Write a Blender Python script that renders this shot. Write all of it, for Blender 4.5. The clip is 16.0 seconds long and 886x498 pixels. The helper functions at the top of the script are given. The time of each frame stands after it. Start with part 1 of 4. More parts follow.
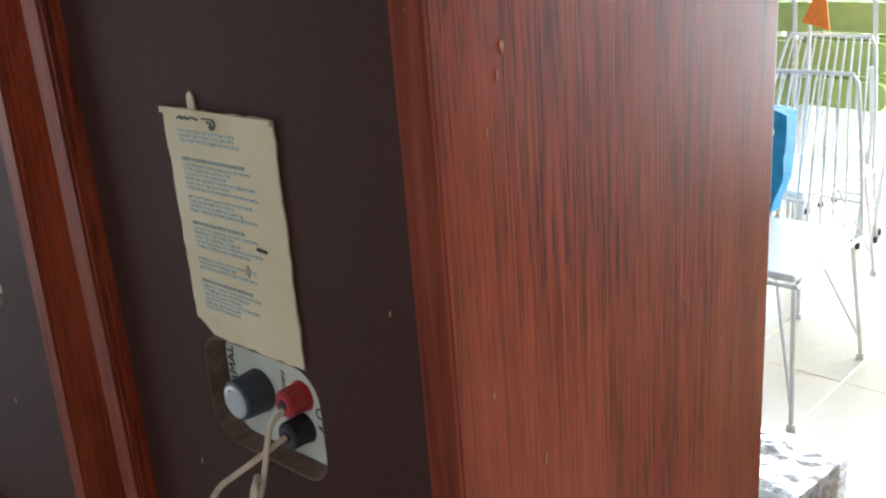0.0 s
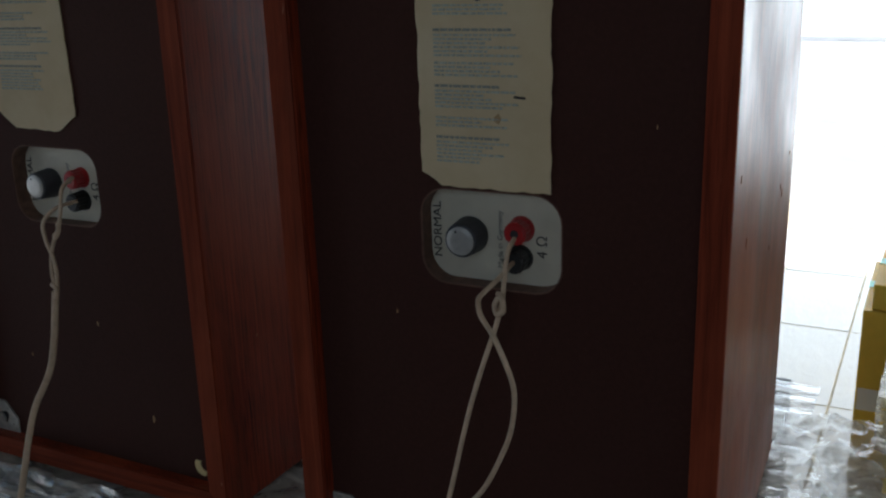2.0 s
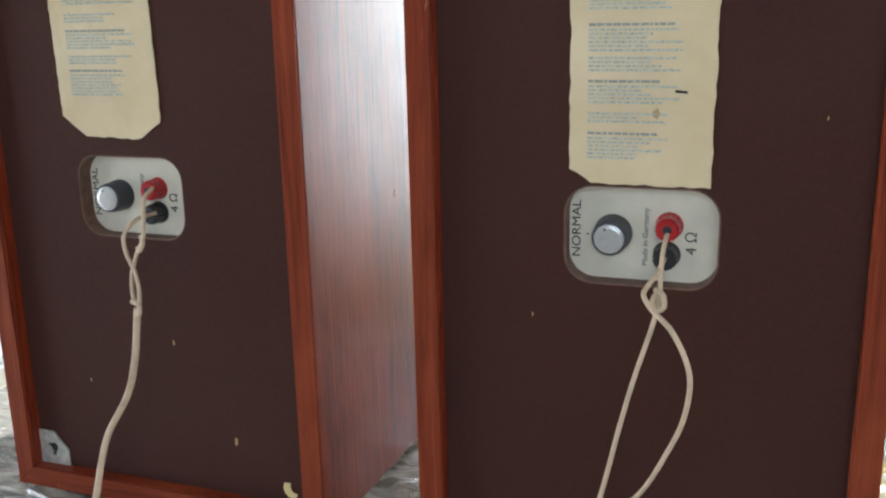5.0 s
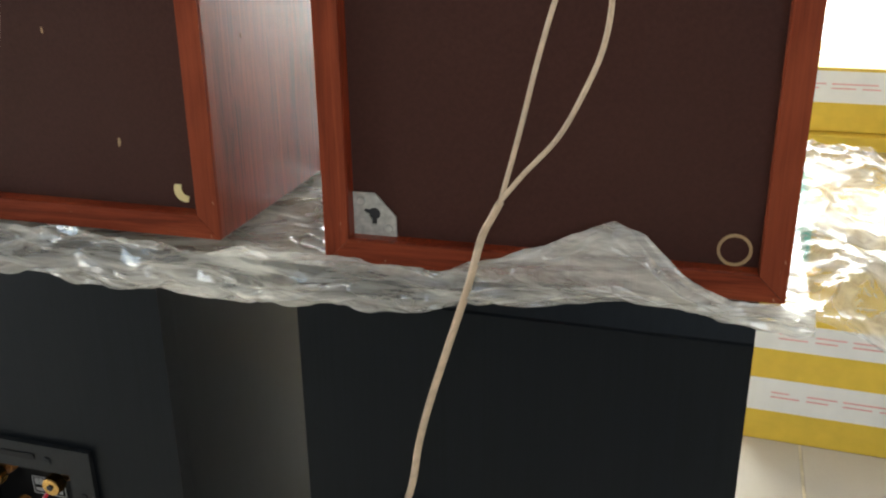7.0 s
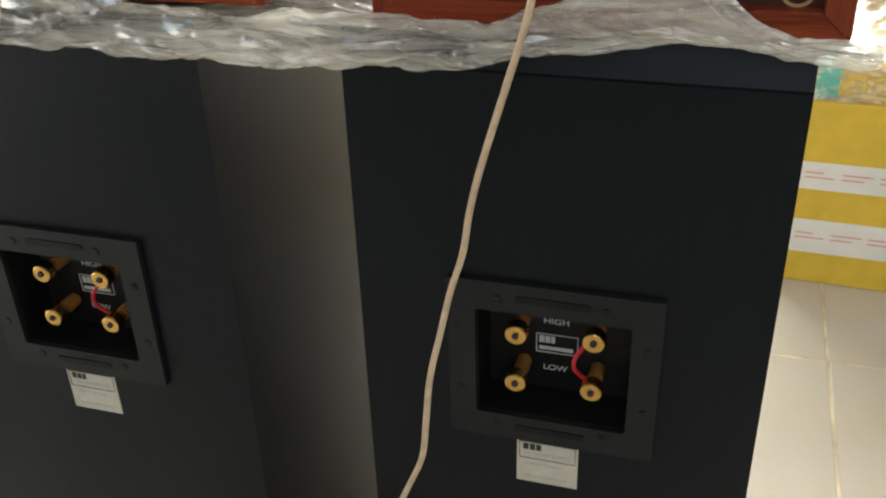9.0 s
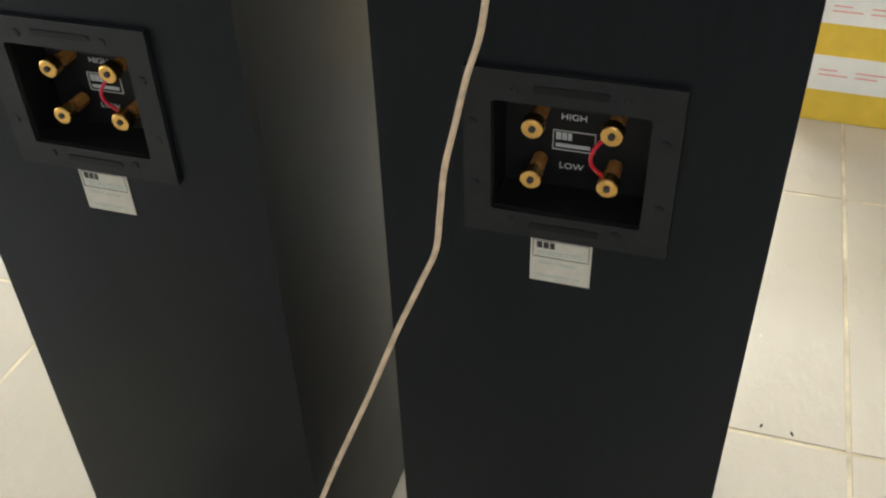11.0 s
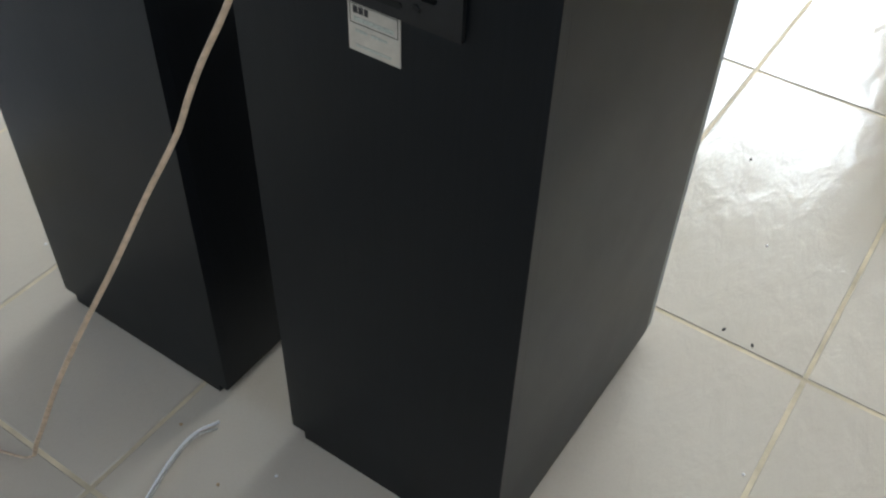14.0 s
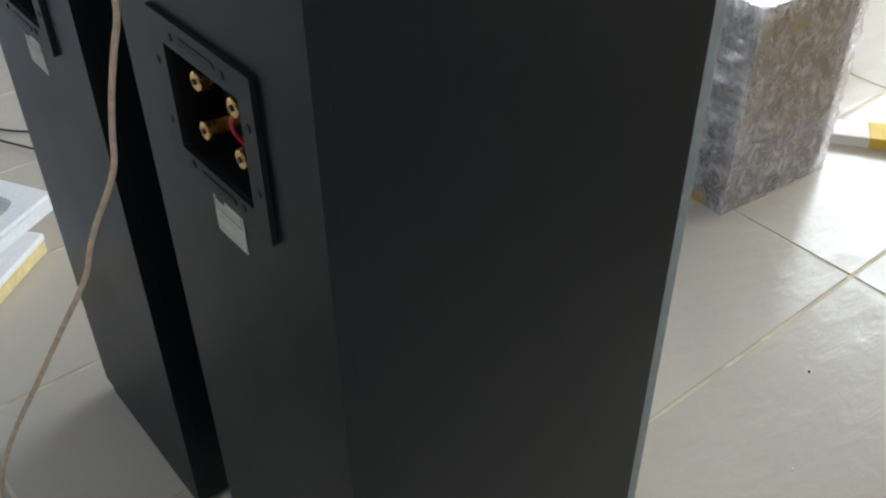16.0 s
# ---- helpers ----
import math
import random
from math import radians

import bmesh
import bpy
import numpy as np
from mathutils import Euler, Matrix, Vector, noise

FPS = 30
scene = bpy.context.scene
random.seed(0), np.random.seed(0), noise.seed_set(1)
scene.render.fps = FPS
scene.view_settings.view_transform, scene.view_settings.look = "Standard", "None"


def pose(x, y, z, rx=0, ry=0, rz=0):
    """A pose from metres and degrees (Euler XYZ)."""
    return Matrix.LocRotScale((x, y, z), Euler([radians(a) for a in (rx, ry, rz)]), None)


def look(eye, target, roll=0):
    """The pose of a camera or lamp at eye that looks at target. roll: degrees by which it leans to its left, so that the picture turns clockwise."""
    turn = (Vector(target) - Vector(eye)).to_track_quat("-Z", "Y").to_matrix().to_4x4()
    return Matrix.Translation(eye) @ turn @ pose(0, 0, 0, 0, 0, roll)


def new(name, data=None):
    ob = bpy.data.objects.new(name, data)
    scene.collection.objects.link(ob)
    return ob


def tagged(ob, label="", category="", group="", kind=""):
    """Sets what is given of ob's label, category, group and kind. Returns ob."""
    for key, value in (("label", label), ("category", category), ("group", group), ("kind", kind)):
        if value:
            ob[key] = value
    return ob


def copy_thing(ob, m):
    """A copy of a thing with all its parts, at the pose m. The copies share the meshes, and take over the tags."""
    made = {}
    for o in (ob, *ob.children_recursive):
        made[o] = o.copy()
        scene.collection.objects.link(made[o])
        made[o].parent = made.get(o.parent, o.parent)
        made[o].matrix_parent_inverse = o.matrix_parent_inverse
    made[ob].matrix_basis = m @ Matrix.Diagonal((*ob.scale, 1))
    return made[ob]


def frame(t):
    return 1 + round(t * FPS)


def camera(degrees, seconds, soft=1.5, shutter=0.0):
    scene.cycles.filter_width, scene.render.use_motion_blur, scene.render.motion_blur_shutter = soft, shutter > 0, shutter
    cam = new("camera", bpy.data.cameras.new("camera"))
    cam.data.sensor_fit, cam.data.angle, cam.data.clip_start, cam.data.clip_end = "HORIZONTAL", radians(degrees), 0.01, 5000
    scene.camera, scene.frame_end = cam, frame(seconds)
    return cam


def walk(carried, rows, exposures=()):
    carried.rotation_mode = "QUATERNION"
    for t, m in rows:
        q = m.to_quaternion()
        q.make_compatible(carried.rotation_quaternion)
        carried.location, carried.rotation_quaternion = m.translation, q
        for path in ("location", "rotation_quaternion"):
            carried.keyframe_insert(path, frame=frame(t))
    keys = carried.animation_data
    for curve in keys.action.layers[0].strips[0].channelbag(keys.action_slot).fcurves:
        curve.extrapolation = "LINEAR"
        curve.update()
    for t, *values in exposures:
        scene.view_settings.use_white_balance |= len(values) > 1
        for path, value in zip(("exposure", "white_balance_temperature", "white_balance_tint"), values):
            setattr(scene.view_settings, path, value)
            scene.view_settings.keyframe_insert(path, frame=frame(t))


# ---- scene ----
cam = camera(49.4, 16.0, 2.2)
PATH = [
    (0, (0.48, -0.212, 1.309), (-0.852, 1.126, 0.649), -4.5),
    (0.5, (0.513, -0.279, 1.281), (-0.769, 1.115, 0.636), -3.1),
    (1, (0.502, -0.332, 1.243), (-0.707, 1.125, 0.6), -1.8),
    (1.5, (0.446, -0.399, 1.259), (-0.63, 1.163, 0.625), -1.9),
    (2, (0.36, -0.448, 1.257), (-0.531, 1.243, 0.67), -2.0),
    (2.5, (0.295, -0.489, 1.279), (-0.463, 1.289, 0.765), -2.1),
    (3, (0.254, -0.503, 1.286), (-0.489, 1.295, 0.822), -1.7),
    (3.2, (0.242, -0.508, 1.291), (-0.513, 1.284, 0.827), -1.6),
    (5.3, (0.232, -0.497, 1.225), (-0.432, 1.306, 0.667), -1.4),
    (5.5, (0.231, -0.497, 1.214), (-0.408, 1.304, 0.626), -1.4),
    (6, (0.234, -0.495, 1.179), (-0.358, 1.301, 0.526), -1.0),
    (6.5, (0.236, -0.486, 1.155), (-0.317, 1.285, 0.41), -1.3),
    (7, (0.238, -0.487, 1.111), (-0.286, 1.287, 0.351), -0.6),
    (7.5, (0.229, -0.505, 1.078), (-0.27, 1.288, 0.346), 0.4),
    (8, (0.225, -0.507, 1.063), (-0.255, 1.255, 0.247), -0.1),
    (8.2, (0.222, -0.51, 1.058), (-0.263, 1.231, 0.201), -0.5),
    (10.3, (0.222, -0.523, 1.036), (-0.328, 1.032, -0.095), -2.9),
    (10.5, (0.221, -0.527, 1.027), (-0.314, 1.018, -0.125), -2.5),
    (11, (0.224, -0.53, 1.008), (-0.281, 0.963, -0.223), -2.0),
    (11.5, (0.231, -0.535, 0.99), (-0.24, 0.89, -0.332), -1.7),
    (12, (0.246, -0.538, 0.972), (-0.216, 0.816, -0.426), -1.1),
    (12.5, (0.276, -0.537, 0.956), (-0.195, 0.754, -0.497), -0.3),
    (13, (0.309, -0.525, 0.948), (-0.201, 0.731, -0.522), 1.0),
    (13.5, (0.366, -0.509, 0.936), (-0.25, 0.71, -0.525), 1.9),
    (14, (0.477, -0.443, 0.932), (-0.288, 0.751, -0.478), 2.2),
    (14.5, (0.577, -0.362, 0.95), (-0.34, 0.792, -0.402), 1.9),
    (15, (0.628, -0.32, 0.967), (-0.419, 0.754, -0.356), 1.5),
    (15.5, (0.656, -0.279, 0.974), (-0.48, 0.748, -0.312), 1.2),
    (16, (0.676, -0.236, 1.001), (-0.547, 0.746, -0.239), -0.5),
]

EXPOSURES = [(0.0, 1.25, 6300, 8), (0.6, 0.55, 6300, 8), (1.2, -0.2, 6250, 10), (1.6, -0.25, 6250, 10), (2.0, -0.5, 6200, 8), (2.6, -0.42, 6200, 8), (3.0, 1.0, 6350, 8), (3.4, 1.35, 6400, 8), (5.3, 1.95, 6500, 8),
             (7.0, 1.85, 7300, 8), (8.2, 1.75, 7800, 8), (10.5, 1.95, 7600, 8), (12.5, 1.75, 7100, 9), (13.6, 1.6, 6700, 9), (14.1, 1.3, 6550, 9), (14.5, 0.98, 6500, 9), (16.0, 1.05, 6500, 9)]
walk(cam, [(t, look(eye, target, roll)) for t, eye, target, roll in PATH], EXPOSURES)

U = 1.117  # metres to one unit of the plan; a floor tile is 0.30 x 0.60 m

# ---- light ----
world = bpy.data.worlds.new("sky")
scene.world = world
world.use_nodes = True
wn = world.node_tree.nodes
sky = wn.new("ShaderNodeTexSky")
sky.sky_type, sky.sun_disc = "NISHITA", False
sky.sun_elevation, sky.sun_rotation = radians(52), radians(25)
wn["Background"].inputs["Strength"].default_value = 0.15
world.node_tree.links.new(sky.outputs[0], wn["Background"].inputs["Color"])
sun = new("sun", bpy.data.lights.new("sun", "SUN"))
sun.data.energy, sun.data.angle, sun.data.color = 5.0, radians(0.5), (1.0, 0.95, 0.88)
sun.matrix_world = look((2.0, 5.0, 7.5), (0.2, 1.5, 0))


def rect_lamp(name, eye, target, sx, sy, power, colour):
    lamp = new(name, bpy.data.lights.new(name, "AREA"))
    lamp.data.shape, lamp.data.size, lamp.data.size_y = "RECTANGLE", sx, sy
    lamp.data.energy, lamp.data.color = power, colour
    lamp.matrix_world = look(eye, target)


rect_lamp("terrace_daylight", (-0.55, 4.62, 1.5), (-0.55, 0, 1.1), 4.1, 2.7, 190, (0.86, 0.94, 1.0))
# Unseen source, added on the east side to lift the carton fronts.
rect_lamp("east_window_daylight", (3.18, 0.25, 1.62), (0, 0.7, 0.4), 1.8, 1.3, 7, (0.90, 0.95, 1.0))
rect_lamp("side_door_daylight", (-2.98, -1.10, 1.10), (0, -1.10, 0.6), 2.4, 2.1, 3.0, (0.70, 0.87, 1.0))
# Fill added behind the viewpoint to lighten the speaker backs; no window known there.
rect_lamp("rear_window_daylight", (0.75, -2.72, 1.95), (0.3, 0, 1.0), 1.5, 0.9, 6.0, (0.88, 0.94, 1.0))

# ---- materials ----


class Nodes:
    """A node material in the making."""

    def __init__(self, name, rough=0.5, metal=0.0, coat=0.0, spec=0.5):
        self.mat = bpy.data.materials.new(name)
        self.mat.use_nodes = True
        self.tree = self.mat.node_tree
        self.out = self.tree.nodes["Material Output"]
        self.bsdf = self.tree.nodes["Principled BSDF"]
        self.put(self.bsdf, "Roughness", rough)
        self.put(self.bsdf, "Metallic", metal)
        self.put(self.bsdf, "Coat Weight", coat)
        self.put(self.bsdf, "Specular IOR Level", spec)
        self.coord = self.add("ShaderNodeTexCoord").outputs["Object"]

    def add(self, kind):
        return self.tree.nodes.new(kind)

    def put(self, node, socket, value):
        if hasattr(value, "is_linked"):
            self.tree.links.new(value, node.inputs[socket])
        else:
            node.inputs[socket].default_value = value

    def stretched(self, sx, sy, sz, vector=None):
        m = self.add("ShaderNodeMapping")
        self.put(m, "Vector", vector or self.coord)
        m.inputs["Scale"].default_value = (sx, sy, sz)
        return m.outputs[0]

    def noise(self, scale, detail=4.0, vector=None, rough=0.55, distortion=0.0):
        n = self.add("ShaderNodeTexNoise")
        self.put(n, "Vector", vector or self.coord)
        for k, v in (("Scale", scale), ("Detail", detail), ("Roughness", rough), ("Distortion", distortion)):
            self.put(n, k, v)
        return n.outputs[0]

    def ramp(self, fac, *stops):
        r = self.add("ShaderNodeValToRGB")
        self.put(r, "Fac", fac)
        while len(r.color_ramp.elements) < len(stops):
            r.color_ramp.elements.new(0.5)
        for e, (at, c) in zip(r.color_ramp.elements, stops):
            e.position, e.color = at, (*((c, c, c) if isinstance(c, (int, float)) else c), 1)
        return r.outputs[0]

    def mix(self, fac, a, b, blend="MIX"):
        m = self.add("ShaderNodeMix")
        m.data_type, m.blend_type = "RGBA", blend
        for i, v in ((0, fac), (6, a), (7, b)):
            if hasattr(v, "is_linked"):
                self.tree.links.new(v, m.inputs[i])
            else:
                m.inputs[i].default_value = v if i == 0 else (*v, 1)
        return m.outputs[2]

    def colour(self, value):
        self.put(self.bsdf, "Base Color", value if hasattr(value, "is_linked") else (*value, 1))
        return self

    def bump(self, height, strength=0.2, distance=0.001):
        b = self.add("ShaderNodeBump")
        self.put(b, "Strength", strength)
        self.put(b, "Distance", distance)
        self.put(b, "Height", height)
        self.put(self.bsdf, "Normal", b.outputs[0])
        return self

    def rough(self, value):
        self.put(self.bsdf, "Roughness", value)
        return self


def plain(name, colour, rough=0.5, metal=0.0, coat=0.0, wear=0.12, scale=60.0, relief=0.1, spec=0.5):
    n = Nodes(name, rough, metal, coat, spec)
    dark = tuple(c * (1 - wear) for c in colour)
    light = tuple(min(1.0, c * (1 + wear)) for c in colour)
    n.colour(n.ramp(n.noise(scale), (0.3, dark), (0.7, light)))
    n.bump(n.noise(scale * 6), relief, 0.0006)
    return n.mat


def veneer(name, dark, mid, light, streak=460.0, coat=0.0, rough=0.34, level=False, scuff=0.735, spec=0.30, pore=0.8, relief=0.06):
    """Reddish veneer with fine grain (upright, or level), open pores and small pale scratches."""
    n = Nodes(name, rough, 0.0, coat, spec)

    def along(across, length):
        return n.stretched(length, across, across) if level else n.stretched(across, across, length)

    grain = n.noise(1.0, 6.0, along(streak, 7.0), 0.66, 1.1)
    broad = n.noise(1.0, 4.0, along(22, 1.1), 0.6, 1.2)
    pores = n.noise(1.0, 4.0, along(900, 26), 0.7, 0.5)
    base = n.ramp(grain, (0.3, dark), (0.5, mid), (0.75, light))
    base = n.mix(n.ramp(broad, (0.42, 0.0), (0.74, 0.5)), base, dark)
    base = n.mix(n.ramp(pores, (0.48, 0.0), (0.64, pore)), base, tuple(c * 0.25 for c in dark))
    worn = n.noise(1.0, 4.0, along(13, 4.5), 0.6, 0.8)
    base = n.mix(n.ramp(worn, (0.48, 0.0), (0.75, 0.55)), base, light)
    marks = n.noise(1.0, 3.0, n.stretched(150, 150, 38), 0.6, 1.5)
    base = n.mix(n.ramp(marks, (scuff, 0.0), (scuff + 0.035, 0.5)), base, (0.55, 0.36, 0.25))
    n.colour(base)
    n.rough(n.ramp(n.noise(14), (0.3, rough - 0.05), (0.7, rough + 0.1)))
    n.bump(n.mix(0.5, grain, pores), relief, 0.0006)
    return n.mat


VENEER = veneer("rosewood_veneer", (0.070, 0.009, 0.004), (0.280, 0.036, 0.012), (0.44, 0.088, 0.030), streak=540.0, rough=0.35, spec=0.31, pore=0.9)
EDGE = veneer("red_edge_wood", (0.120, 0.022, 0.011), (0.220, 0.041, 0.018), (0.31, 0.068, 0.030), 160.0, 0.0, 0.52, False, 0.71, 0.07, 0.32, 0.12)
EDGE_LEVEL = veneer("red_edge_wood_level", (0.120, 0.022, 0.011), (0.220, 0.041, 0.018), (0.31, 0.068, 0.030), 160.0, 0.0, 0.52, True, 0.71, 0.07, 0.32, 0.12)


def make_hardboard():
    n = Nodes("brown_hardboard", 0.66, 0.0, 0.0, 0.12)
    fine = n.noise(420, 6)
    base = n.ramp(fine, (0.2, (0.045, 0.0165, 0.0130)), (0.8, (0.064, 0.0245, 0.0185)))
    stains = n.noise(9, 5, None, 0.6, 0.6)
    base = n.mix(n.ramp(stains, (0.45, 0.0), (0.8, 0.35)), base, (0.062, 0.028, 0.022))
    specks = n.noise(130, 2)
    base = n.mix(n.ramp(specks, (0.8, 0.0), (0.83, 0.5)), base, (0.22, 0.16, 0.11))
    n.colour(base).bump(fine, 0.1, 0.0004)
    return n.mat


HARDBOARD = make_hardboard()


def make_black_ash():
    n = Nodes("black_ash_vinyl", 0.4, 0.0, 0.0, 0.28)
    n.put(n.bsdf, "Specular Tint", (0.80, 0.90, 1.0, 1))
    grain = n.noise(1.0, 5.0, n.stretched(300, 300, 7), 0.65)
    cloth = n.noise(900, 3)
    n.colour(n.ramp(grain, (0.3, (0.0018, 0.0022, 0.0030)), (0.75, (0.0048, 0.0058, 0.0076))))
    n.rough(n.ramp(n.noise(5, 4), (0.3, 0.36), (0.7, 0.44)))
    n.bump(n.mix(0.4, grain, cloth), 0.18, 0.0005)
    return n.mat


ASH = make_black_ash()
PLASTIC = plain("black_plate_plastic", (0.0068, 0.0078, 0.0090), 0.5, wear=0.3, scale=90, relief=0.2, spec=0.36)
RECESS = plain("black_recess_plastic", (0.005, 0.005, 0.0055), 0.5, wear=0.2, scale=120, spec=0.25)
TRIM = plain("grey_edge_trim", (0.24, 0.26, 0.25), 0.5, wear=0.15)
GOLD = plain("gold_plating", (0.83, 0.50, 0.17), 0.27, 1.0, wear=0.1, scale=200)
AMBER = plain("amber_post_insulator", (0.30, 0.13, 0.035), 0.25, wear=0.2)
CREAM = plain("cream_plate_plastic", (0.66, 0.62, 0.50), 0.42, wear=0.06, scale=70)
KNOB = plain("black_knob", (0.014, 0.014, 0.015), 0.4, wear=0.2)
SLATE = plain("slate_grey_knob", (0.045, 0.048, 0.055), 0.5, wear=0.2)
ALU = plain("brushed_cap", (0.50, 0.50, 0.49), 0.35, 0.6, wear=0.08, scale=300)
RED = plain("red_post_plastic", (0.42, 0.016, 0.020), 0.3, wear=0.15)
ZINC = plain("dull_zinc", (0.46, 0.45, 0.41), 0.5, 0.35, wear=0.25, scale=220)
CORD = plain("beige_cord", (0.56, 0.42, 0.29), 0.55, wear=0.2, scale=120, relief=0.3)
CUPWALL = plain("cup_wall_fibre", (0.16, 0.085, 0.058), 0.6, wear=0.3, scale=200)
STICKER = plain("silver_sticker", (0.50, 0.47, 0.40), 0.5, wear=0.1, scale=90)
INK = plain("black_ink", (0.02, 0.02, 0.022), 0.6)
GREYPRINT = plain("grey_print", (0.13, 0.12, 0.11), 0.7, wear=0.3, scale=700)
HEADINK = plain("dark_type_ink", (0.29, 0.30, 0.27), 0.8, wear=0.3, scale=700)
GREYINK = plain("faded_blue_ink", (0.42, 0.45, 0.40), 0.8, wear=0.3, scale=700)
PALEINK = plain("pale_print", (0.55, 0.55, 0.54), 0.6)
REDLINK = plain("red_link_wire", (0.50, 0.01, 0.03), 0.35)
YELLOW = plain("yellow_carton", (0.72, 0.47, 0.055), 0.6, wear=0.08, scale=20)
WHITEBAND = plain("white_carton_print", (0.78, 0.75, 0.70), 0.6, wear=0.04, scale=20)
PINKPRINT = plain("pink_print", (0.75, 0.33, 0.30), 0.6)
KRAFT = plain("kraft_board", (0.40, 0.26, 0.13), 0.7, wear=0.1)
FOAM = plain("white_foam", (0.80, 0.80, 0.80), 0.8, wear=0.05, scale=120, relief=0.4)
YFOAM = plain("yellow_foam_edge", (0.72, 0.58, 0.28), 0.8)
WHITEMETAL = plain("white_painted_metal", (0.78, 0.79, 0.79), 0.35, wear=0.05)
GREEN = plain("green_chair_plastic", (0.40, 0.50, 0.16), 0.4, wear=0.08, scale=15)
BLUE = plain("blue_bag_cloth", (0.02, 0.30, 0.58), 0.6, wear=0.2, scale=30)
PINK = plain("pink_cloth", (0.78, 0.10, 0.26), 0.7, wear=0.2, scale=25)
ORANGE = plain("orange_plastic", (0.85, 0.22, 0.02), 0.5)
BLACKCORD = plain("black_cord", (0.012, 0.012, 0.012), 0.5)
TEAL = plain("teal_tape", (0.02, 0.50, 0.40), 0.4)
CEILING = plain("ceiling_paint", (0.26, 0.25, 0.235), 0.8, wear=0.03, scale=8)
WALL = plain("wall_paint", (0.08, 0.070, 0.062), 0.8, wear=0.05, scale=6)
GROUND = plain("terrace_concrete", (0.86, 0.85, 0.83), 0.8, wear=0.12, scale=4)
LEAF = plain("shrub_leaf", (0.07, 0.12, 0.03), 0.6, wear=0.4, scale=30)


def make_paper():
    n = Nodes("aged_paper", 0.75)
    base = n.ramp(n.noise(28, 5), (0.3, (0.60, 0.47, 0.28)), (0.7, (0.70, 0.58, 0.38)))
    n.colour(n.mix(n.ramp(n.noise(240, 3), (0.7, 0.0), (0.85, 0.35)), base, (0.45, 0.32, 0.16)))
    n.bump(n.noise(60, 5), 0.4, 0.0015)
    return n.mat


PAPER = make_paper()


def make_tile():
    """Beige glazed tile with a shallow slate relief; every tile a little its own tone."""
    n = Nodes("beige_floor_tile", 0.2, 0.0, 0.0, 0.5)
    own = n.add("ShaderNodeObjectInfo")
    info = own.outputs["Random"]
    shift = n.add("ShaderNodeVectorMath")
    shift.operation = "MULTIPLY_ADD"
    n.put(shift, 0, own.outputs["Location"])
    shift.inputs[1].default_value = (7.3, 5.1, 3.0)
    n.put(shift, 2, n.coord)
    n.coord = shift.outputs[0]
    base = n.ramp(n.noise(2.2, 3), (0.2, (0.51, 0.455, 0.375)), (0.8, (0.565, 0.515, 0.435)))
    base = n.mix(n.ramp(info, (0.0, 0.0), (1.0, 0.25)), base, (0.47, 0.43, 0.36))
    n.colour(n.mix(n.ramp(n.noise(320, 4), (0.45, 0.0), (0.9, 0.25)), base, (0.43, 0.385, 0.31)))
    relief = n.noise(1.0, 6.0, n.stretched(26, 11, 11), 0.55, 0.3)
    n.bump(relief, 0.7, 0.0035)
    n.rough(n.ramp(n.noise(3, 2), (0.2, 0.13), (0.8, 0.22)))
    return n.mat


TILE = make_tile()
GROUT = plain("ochre_grout", (0.58, 0.50, 0.35), 0.85, wear=0.3, scale=14, relief=0.4)


def make_film(name, milk, gloss, crease=(30, 60, 170), tint=(0.93, 0.91, 0.84)):
    """Clear stretch film: mostly see-through, a milky share, bright creases."""
    n = Nodes(name)
    n.tree.nodes.remove(n.bsdf)
    clear, shine, white = (n.add(k) for k in ("ShaderNodeBsdfTransparent", "ShaderNodeBsdfGlossy", "ShaderNodeBsdfTranslucent"))
    diffuse = n.add("ShaderNodeBsdfDiffuse")
    for s in (white, diffuse):
        s.inputs["Color"].default_value = (*tint, 1)
    shine.inputs["Roughness"].default_value = 0.14
    b = n.add("ShaderNodeBump")
    b.inputs["Strength"].default_value, b.inputs["Distance"].default_value = 0.6, 0.004
    n.put(b, "Height", n.noise(1.0, 4.0, n.stretched(*crease), 0.55, 1.0))
    for s in (shine, diffuse):
        n.put(s, "Normal", b.outputs[0])
    both, body, whole = (n.add("ShaderNodeMixShader") for _ in range(3))
    for m, fac, a, c in ((both, 0.6, diffuse, white), (body, n.ramp(n.noise(1.0, 5.0, n.stretched(*crease), 0.6, 1.5), (0.42, milk * 0.25), (0.7, milk)), clear, both)):
        n.put(m, 0, fac)
        n.tree.links.new(a.outputs[0], m.inputs[1])
        n.tree.links.new(c.outputs[0], m.inputs[2])
    lw = n.add("ShaderNodeLayerWeight")
    lw.inputs["Blend"].default_value = 0.35
    n.put(lw, "Normal", b.outputs[0])
    n.put(whole, 0, n.ramp(lw.outputs["Facing"], (0.0, gloss * 0.35), (1.0, min(1.0, gloss * 1.6))))
    n.tree.links.new(body.outputs[0], whole.inputs[1])
    n.tree.links.new(shine.outputs[0], whole.inputs[2])
    n.tree.links.new(whole.outputs[0], n.out.inputs["Surface"])
    return n.mat


FILM = make_film("stretch_film", 0.95, 0.30, (11, 30, 75))
LOOSEFILM = make_film("loose_stretch_film", 0.9, 0.1, (22, 22, 40))
THINFILM = make_film("thin_stretch_film", 1.0, 0.28, (30, 30, 24), (0.92, 0.89, 0.93))

# ---- building helpers, in plan units ----


def thing(name, label, category, x=0.0, y=0.0, z=0.0, turn=0.0, group="", kind=""):
    ob = new(name)
    ob.matrix_basis = pose(x * U, y * U, z * U, 0, 0, turn)
    return tagged(ob, label, category, group, kind)


